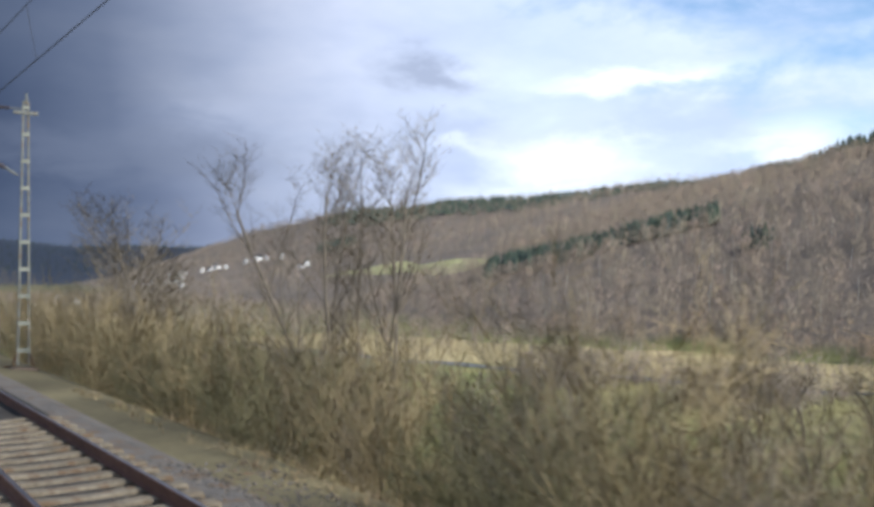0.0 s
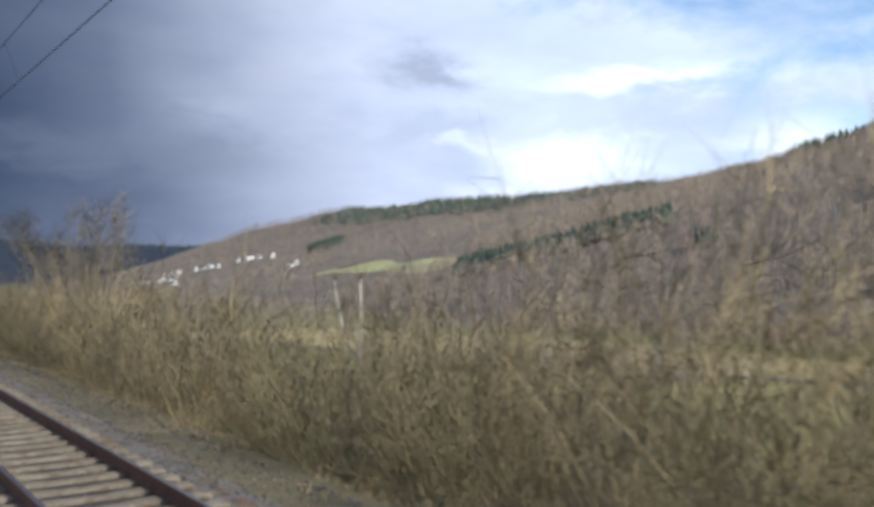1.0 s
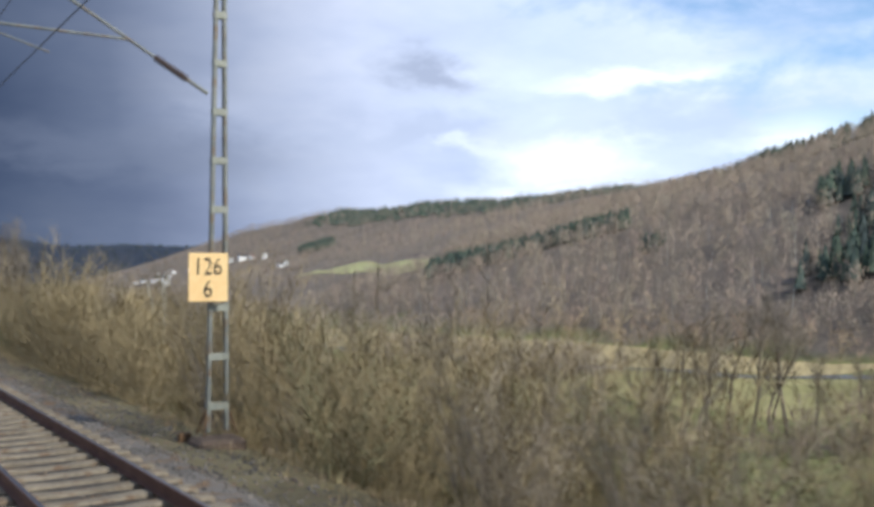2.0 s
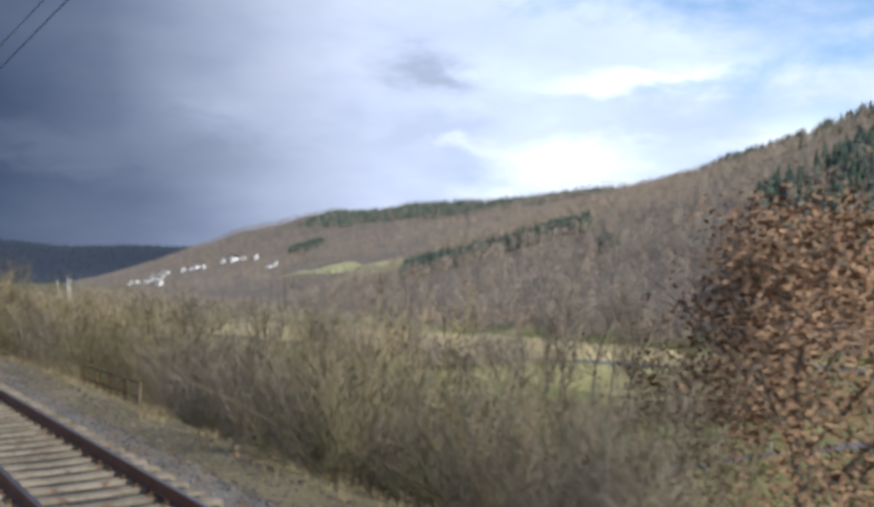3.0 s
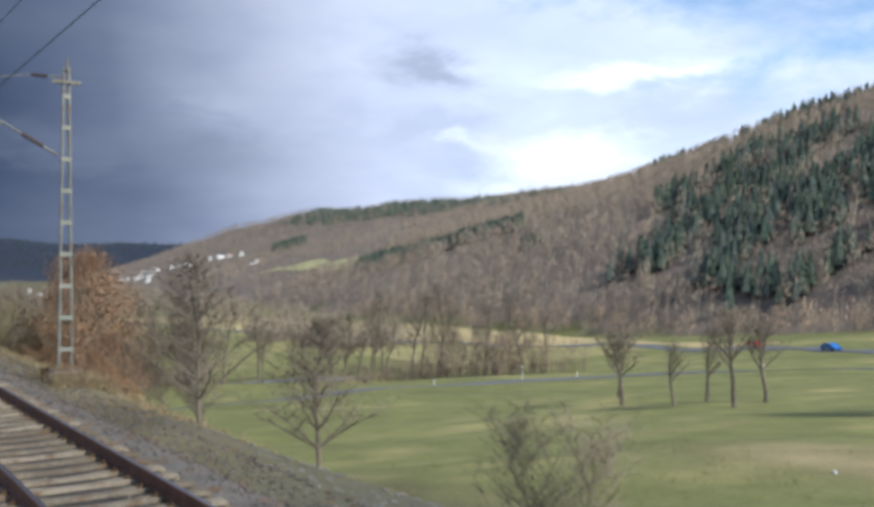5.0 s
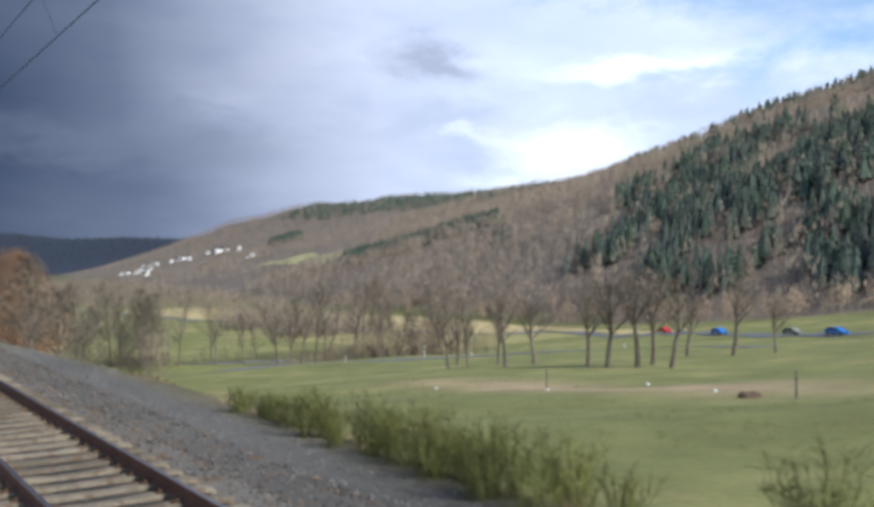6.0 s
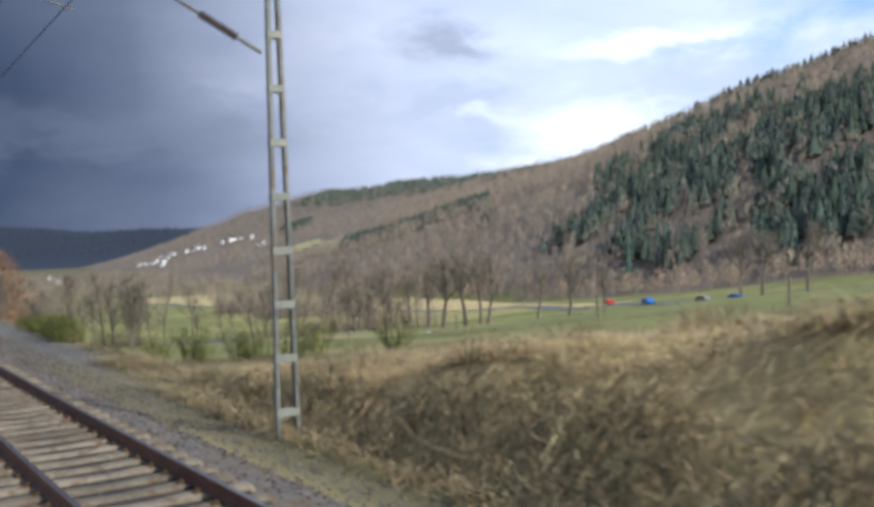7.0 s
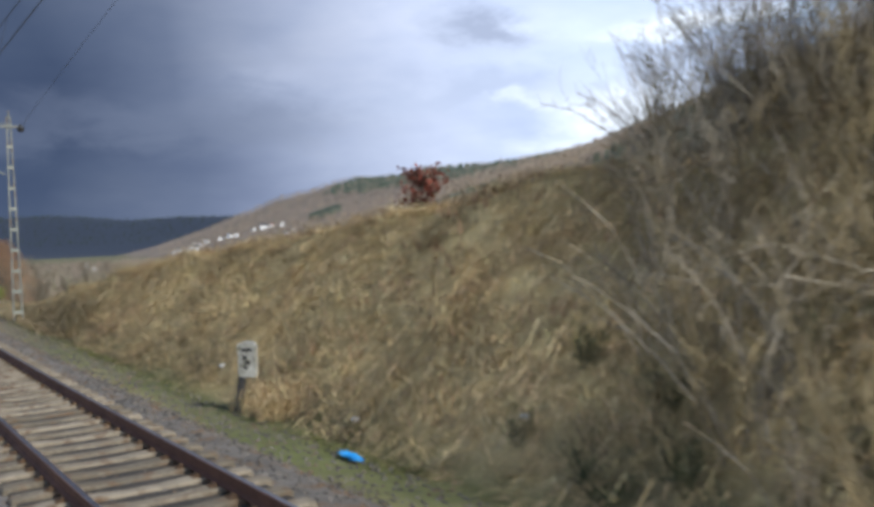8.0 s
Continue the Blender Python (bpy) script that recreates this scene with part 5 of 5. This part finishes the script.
ribbon("lane", [30, 31.5, 32.5, 32.5, 31.8, 34.0, 41.4, 52, 75, 110], [30, 40, 47, 58, 73, 88, 101, 108, 118, 130], 2.6, M["asphalt"], "narrow grey asphalt lane through the meadow", "lane", 0.10, 90)
ribbon("road", [-330, -210, -146, -110, -82, -49, -25, 10, 40, 68, 100, 180], [118, 135, 150, 163, 175, 188, 190, 176, 163, 157, 155, 158], 5.5, M["asphalt"], "grey asphalt main road along the valley floor", "road", 0.12, 120)


def field(name, x0, x1, y0f, y1f, label, mat, lift=0.1):
    xs = np.linspace(x0, x1, 40)
    v, fs = [], []
    for x in xs:
        for s in np.linspace(0, 1, 6):
            y = y0f(x) + (y1f(x) - y0f(x)) * s
            v.append((x, y, float(land(x, y)) + lift))
    for i in range(39):
        for j in range(5):
            a = i * 6 + j
            fs.append((a, a + 1, a + 7, a + 6))
    return tagged(part(name, (v, fs), mat), label, "field", kind="structure")


RX, RY = [-330, -210, -146, -110, -82, -49, -25, 10], [118, 135, 150, 163, 175, 188, 190, 176]
field("stubble_field", -330, -62, lambda x: float(np.interp(x, RX, RY)) + 5, lambda x: float(np.interp(x, [-330, -240, -180, -62], [188, 206, 226, 222])), "pale straw-coloured stubble field at the foot of the hill", M["field"])
field("stubble_strip", -52, 8, lambda x: float(np.interp(x, RX, RY)) + 5, lambda x: float(np.interp(x, RX, RY)) + 13, "pale straw-coloured strip of stubble beside the road", M["field"])
field("rough_pasture", -140, -28, lambda x: float(np.interp(x, [-140, -28], [112, 128])), lambda x: float(np.interp(x, RX, RY)) - 5, "yellowish rough pasture between stream and road",
      material("rough_pasture", (0.22, 0.20, 0.07), (0.36, 0.31, 0.13), 0.08, 0.95, 0.2, fine=15))
field("hillside_pasture", -690, -430, lambda x: float(pasture_low(x)), lambda x: float(pasture_low(x)) + 27 + 5 * math.sin(x * 0.05), "yellow-green pasture open among the far woods",
      material("hill_pasture", (0.30, 0.29, 0.12), (0.44, 0.41, 0.19), 0.02, 0.95, 0.1, fine=12), 0.5)
ribbon("stream", [-70, -45, -33, -27, -24, -14, 5, 15, 30], [30, 52, 66, 92, 110, 106, 101, 108, 118], 2.2, M["water"], "dark still water of a narrow stream", "stream", 0.03, 60)
fpts = [(118.0, 33.4), (125.1, 36.5), (127.5, 42.5), (137.2, 36.7)]

# ---------------------------------------------------------------- marker posts


def marker_post(x, y, h, band):
    th = empty("marker_post", x, y, float(land(x, y)))
    bm = bmesh.new()
    tube(bm, (0, 0, -0.1), (0, 0, h), 0.07, 0.07, 10)
    part("post", bm, M["white"], th)
    if band:
        bm = bmesh.new()
        tube(bm, (0, 0, h * 0.62), (0, 0, h * 0.86), 0.074, 0.074, 10)
        part("band", bm, M["green"], th, "green band")
        bm = bmesh.new()
        tube(bm, (0, 0, h), (0, 0, h + 0.16), 0.13, 0.02, 10)
        part("cap", bm, M["white"], th)
    return tagged(th, "white marker post beside the asphalt lane" + (" with green band and cap" if band else ""), "post", "lane marker posts")


for x, y, h, b in ((32.2, 89.8, 1.9, True), (30.3, 75.0, 0.9, False), (37.0, 96.5, 0.9, False), (58.0, 112.5, 0.9, False)):
    marker_post(x, y, h, b)
M["oldwood"] = material("grey_fence_wood", (0.10, 0.085, 0.065), (0.24, 0.20, 0.155), 4, 0.95, 0.4)
for x, y in ((142.4, 35.6), (125.1, 36.5), (158.0, 34.0), (171, 32)):
    th = empty("fence_post", x, y, float(land(x, y)))
    bm = bmesh.new()
    tube(bm, (0, 0, -0.2), (R.normal(0, 0.03), R.normal(0, 0.03), 1.25), 0.06, 0.05, 9)
    part("post", bm, M["oldwood"], th)
    tagged(th, "weathered grey wooden fence post in the meadow", "fence post", "meadow fence posts")
# molehills and pale stones in the meadow
bm = bmesh.new()
bmesh.ops.create_icosphere(bm, subdivisions=3, radius=0.55)
for v in bm.verts:
    v.co.z *= 0.42
    v.co += Vector(R.normal(0, 0.035, 3))
mh = part("earth_mound", bm, material("bare_earth", (0.07, 0.045, 0.03), (0.16, 0.10, 0.065), 2, 0.95, 0.5))
mh.location = (139.9, 35.8, float(land(139.9, 35.8)))
tagged(mh, "small heap of bare brown earth on the meadow", "earth mound")
for x, y in fpts:
    bm = bmesh.new()
    bmesh.ops.create_icosphere(bm, subdivisions=2, radius=0.11)
    for v in bm.verts:
        v.co.z *= 0.7
        v.co += Vector(R.normal(0, 0.015, 3))
    st = part("field_stone", bm, M["white"])
    st.location = (x, y, float(land(x, y)) + 0.04)
    tagged(st, "pale stone lying on the meadow grass", "stone", "meadow stones")

# ---------------------------------------------------------------- trackside marker
mk = empty("trackside_marker", 206.4, 7.25, float(land(206.4, 7.25)), radians(52))
bm = bmesh.new()
arch = [(-0.15, 0.60), (0.15, 0.60), (0.165, 0.75), (0.165, 1.10)] + [(0.19 * math.cos(radians(a)), 1.12 + 0.12 * math.sin(radians(a))) for a in range(20, 161, 20)] + [(-0.165, 1.10), (-0.165, 0.70)]
lo, hi = [bm.verts.new((a, -0.08, b)) for a, b in arch], [bm.verts.new((a, 0.08, b)) for a, b in arch]
bm.faces.new(lo)
bm.faces.new(hi[::-1])
for k in range(len(arch)):
    bm.faces.new((lo[k], hi[k], hi[(k + 1) % len(arch)], lo[(k + 1) % len(arch)]))
bmesh.ops.recalc_face_normals(bm, faces=bm.faces[:])
bmesh.ops.bevel(bm, geom=bm.edges[:], offset=0.018, segments=2, affect="EDGES")
part("panel", bm, M["stone"], mk, "stained off-white stone slab with rounded head")
for z, w, x in ((1.09, 0.11, 0.03), (0.96, 0.05, -0.02), (0.87, 0.06, 0.03), (0.78, 0.04, -0.01)):
    bm = bmesh.new()
    box(bm, x - w, x + w * 0.7, -0.088, -0.079, z - 0.028, z + 0.028, 0.003)
    part("mark", bm, M["black"], mk, "worn dark mark")
bm = bmesh.new()
tube(bm, (-0.22, -0.05, -0.2), (-0.10, 0.0, 0.66), 0.085, 0.07, 9)
part("post", bm, M["black"], mk, "dark leaning post")
tagged(mk, "weathered off-white trackside marker with rounded hood on dark post", "marker")
bm = bmesh.new()
for i in range(5):
    q = bmesh.ops.create_grid(bm, x_segments=4, y_segments=4, size=0.13)["verts"]
    for v in q:
        v.co = Vector((v.co.x * 1.4 + 0.16 * i - 0.3, v.co.y + R.normal(0, 0.02), 0.07 + R.normal(0, 0.035) + 0.02 * (i % 2)))
lt = part("plastic_litter", bm, M["blue"])
lt.scale = (0.55, 0.55, 0.55)
lt.location = (210.8, float(bend(210.8)) + 5.85, -0.40)
tagged(lt, "crumpled bright blue plastic litter beside the ballast", "litter")
for x, o in ((209.4, 6.7), (206.5, 6.5), (203.2, 6.9), (212.8, 7.2), (200.4, 6.6)):
    bm = bmesh.new()
    bmesh.ops.create_icosphere(bm, subdivisions=2, radius=0.07)
    for v in bm.verts:
        v.co.z *= 0.6
        v.co += Vector(R.normal(0, 0.008, 3))
    st = part("pale_stone", bm, M["white"])
    st.location = (x, float(bend(x)) + o, float(land(x, float(bend(x)) + o)) + 0.02)
    tagged(st, "pale stone lying in the green verge", "stone", "verge stones")

# ---------------------------------------------------------------- village


def house(name, w, d, h, roof, label, roof_mat):
    th = empty(name, 0, 0, 0)
    bm = bmesh.new()
    v = [bm.verts.new(c) for c in ((-w / 2, -d / 2, -3), (w / 2, -d / 2, -3), (w / 2, d / 2, -3), (-w / 2, d / 2, -3), (-w / 2, -d / 2, h), (w / 2, -d / 2, h), (w / 2, d / 2, h), (-w / 2, d / 2, h), (-w / 2, 0, h + roof), (w / 2, 0, h + roof))]
    for f in ((0, 1, 5, 4), (2, 3, 7, 6), (1, 2, 6, 9, 5), (3, 0, 4, 8, 7)):
        bm.faces.new([v[i] for i in f])
    part("wall", bm, M["render"], th, "white rendered walls")
    ov = 0.5
    s = roof / (d / 2)
    for sg_ in (-1, 1):
        bm = bmesh.new()
        a = [(-w / 2 - ov, sg_ * (d / 2 + ov), h - s * ov), (w / 2 + ov, sg_ * (d / 2 + ov), h - s * ov), (w / 2 + ov, 0, h + roof + 0.02), (-w / 2 - ov, 0, h + roof + 0.02)]
        lo = [bm.verts.new(c) for c in a]
        hi = [bm.verts.new((c[0], c[1], c[2] + 0.22)) for c in a]
        bm.faces.new(lo)
        bm.faces.new(hi[::-1])
        for i in range(4):
            bm.faces.new((lo[i], hi[i], hi[(i + 1) % 4], lo[(i + 1) % 4]))
        part("roof", bm, roof_mat, th, "pitched tiled roof")
    bm = bmesh.new()
    box(bm, w * 0.2, w * 0.2 + 0.7, 0.4, 1.1, h + roof * 0.5, h + roof + 0.9)
    part("chimney", bm, M["tiles"], th)
    for fl in range(int(h // 2.6)):
        for k in range(max(2, int(w // 2.6))):
            x = -w / 2 + 1.4 + k * (w - 2.8) / max(1, int(w // 2.6) - 1)
            bm = bmesh.new()
            box(bm, x - 0.5, x + 0.5, -d / 2 - 0.03, -d / 2 + 0.1, 0.9 + fl * 2.7, 2.2 + fl * 2.7)
            part("window", bm, M["glass"], th)
        for k in (-1, 1):
            bm = bmesh.new()
            box(bm, w / 2 - 0.1, w / 2 + 0.03, k * d / 4 - 0.5, k * d / 4 + 0.5, 0.9 + fl * 2.7, 2.2 + fl * 2.7)
            part("window", bm, M["glass"], th)
    return tagged(th, label, "house", "village houses")


HV = [(-1115, 528, 1.1, 20), (-1152, 511, 1.3, -60), (-1166, 500, 0.9, 30), (-1171, 474, 0.9, 10), (-1203, 474, 1.0, -30), (-1246, 481, 0.8, 50), (-1273, 480, 1.0, 20), (-1373, 488, 1.1, -20), (-1326, 461, 0.9, 40), (-1396, 473, 0.9, 15),
      (-1196, 417, 1.0, -40), (-1245, 422, 1.0, 25), (-1231, 412, 0.8, -10), (-1094, 386, 1.0, 35), (-1318, 424, 0.9, -25), (-1331, 417, 0.9, 45), (-911, 462, 0.9, 20), (-907, 453, 0.8, -30), (-1215, 430, 1.0, 10), (-1290, 440, 0.9, -45),
      (-1250, 440, 1.0, 30), (-1140, 520, 0.9, -15), (-1300, 455, 1.0, 5), (-770, 186, 0.75, 15), (-990, 176, 0.8, 40), (-920, 205, 0.8, 25)]
hs = [house("village_house", 12, 9, 5.6, 4.2, "white rendered village house with dark tiled roof", M["tiles"]), house("village_house", 10, 8, 5.4, 3.8, "white rendered village house with red tiled roof", M["slate"])]
for i, (x, y, s, a) in enumerate(HV):
    pr = hs[0] if i % 3 else hs[1]
    m = Matrix.LocRotScale((x, y, float(land(x, y)) + 0.4), Euler((0, 0, radians(a - 35))), (s * 0.72, s * 0.72, s * 0.72))
    if i < 2:
        hs[1 - i].matrix_basis = m
    else:
        copy_thing(pr, Matrix()).matrix_basis = m

# ---------------------------------------------------------------- cars on the road


def car(x, y, rz, paint, label):
    th = empty("car", x, y, float(land(x, y)) + 0.13, radians(rz))
    prof = [(-2.1, 0.35), (2.1, 0.35), (2.15, 0.75), (1.2, 0.92), (0.55, 1.42), (-1.0, 1.45), (-1.75, 0.98), (-2.15, 0.9)]
    bm = bmesh.new()
    lo = [bm.verts.new((a, -0.85, b)) for a, b in prof]
    hi = [bm.verts.new((a, 0.85, b)) for a, b in prof]
    bm.faces.new(lo)
    bm.faces.new(hi[::-1])
    for i in range(len(prof)):
        j = (i + 1) % len(prof)
        bm.faces.new((lo[i], hi[i], hi[j], lo[j]))
    bmesh.ops.bevel(bm, geom=bm.edges[:], offset=0.08, segments=2, affect="EDGES")
    part("body", bm, M[paint], th)
    bm = bmesh.new()
    for s in (-1, 1):
        q = [bm.verts.new((a, s * 0.862, b)) for a, b in ((1.0, 0.95), (0.5, 1.34), (-0.95, 1.36), (-1.5, 0.98))]
        bm.faces.new(q)
    part("side_window", bm, M["glass"], th)
    for a in (-1.35, 1.35):
        for s in (-0.82, 0.82):
            bm = bmesh.new()
            tube(bm, (a, s - 0.1, 0.32), (a, s + 0.1, 0.32), 0.32, n=14)
            wh = part("wheel", bm, M["rubber"], th)
            bm = bmesh.new()
            tube(bm, (a, s - 0.105, 0.32), (a, s + 0.105, 0.32), 0.19, n=10)
            part("rim", bm, M["batten"], wh)
    return tagged(th, label, "car", "cars on the road")


car(10.4, 176.0, -20, "red", "red hatchback car on the valley road")
car(36.0, 164.5, -20, "bluecar", "bright blue car on the valley road")
car(58.0, 158.8, -8, "batten", "silver-grey car on the valley road")
car(68.5, 156.8, -6, "bluecar", "bright blue car on the valley road")
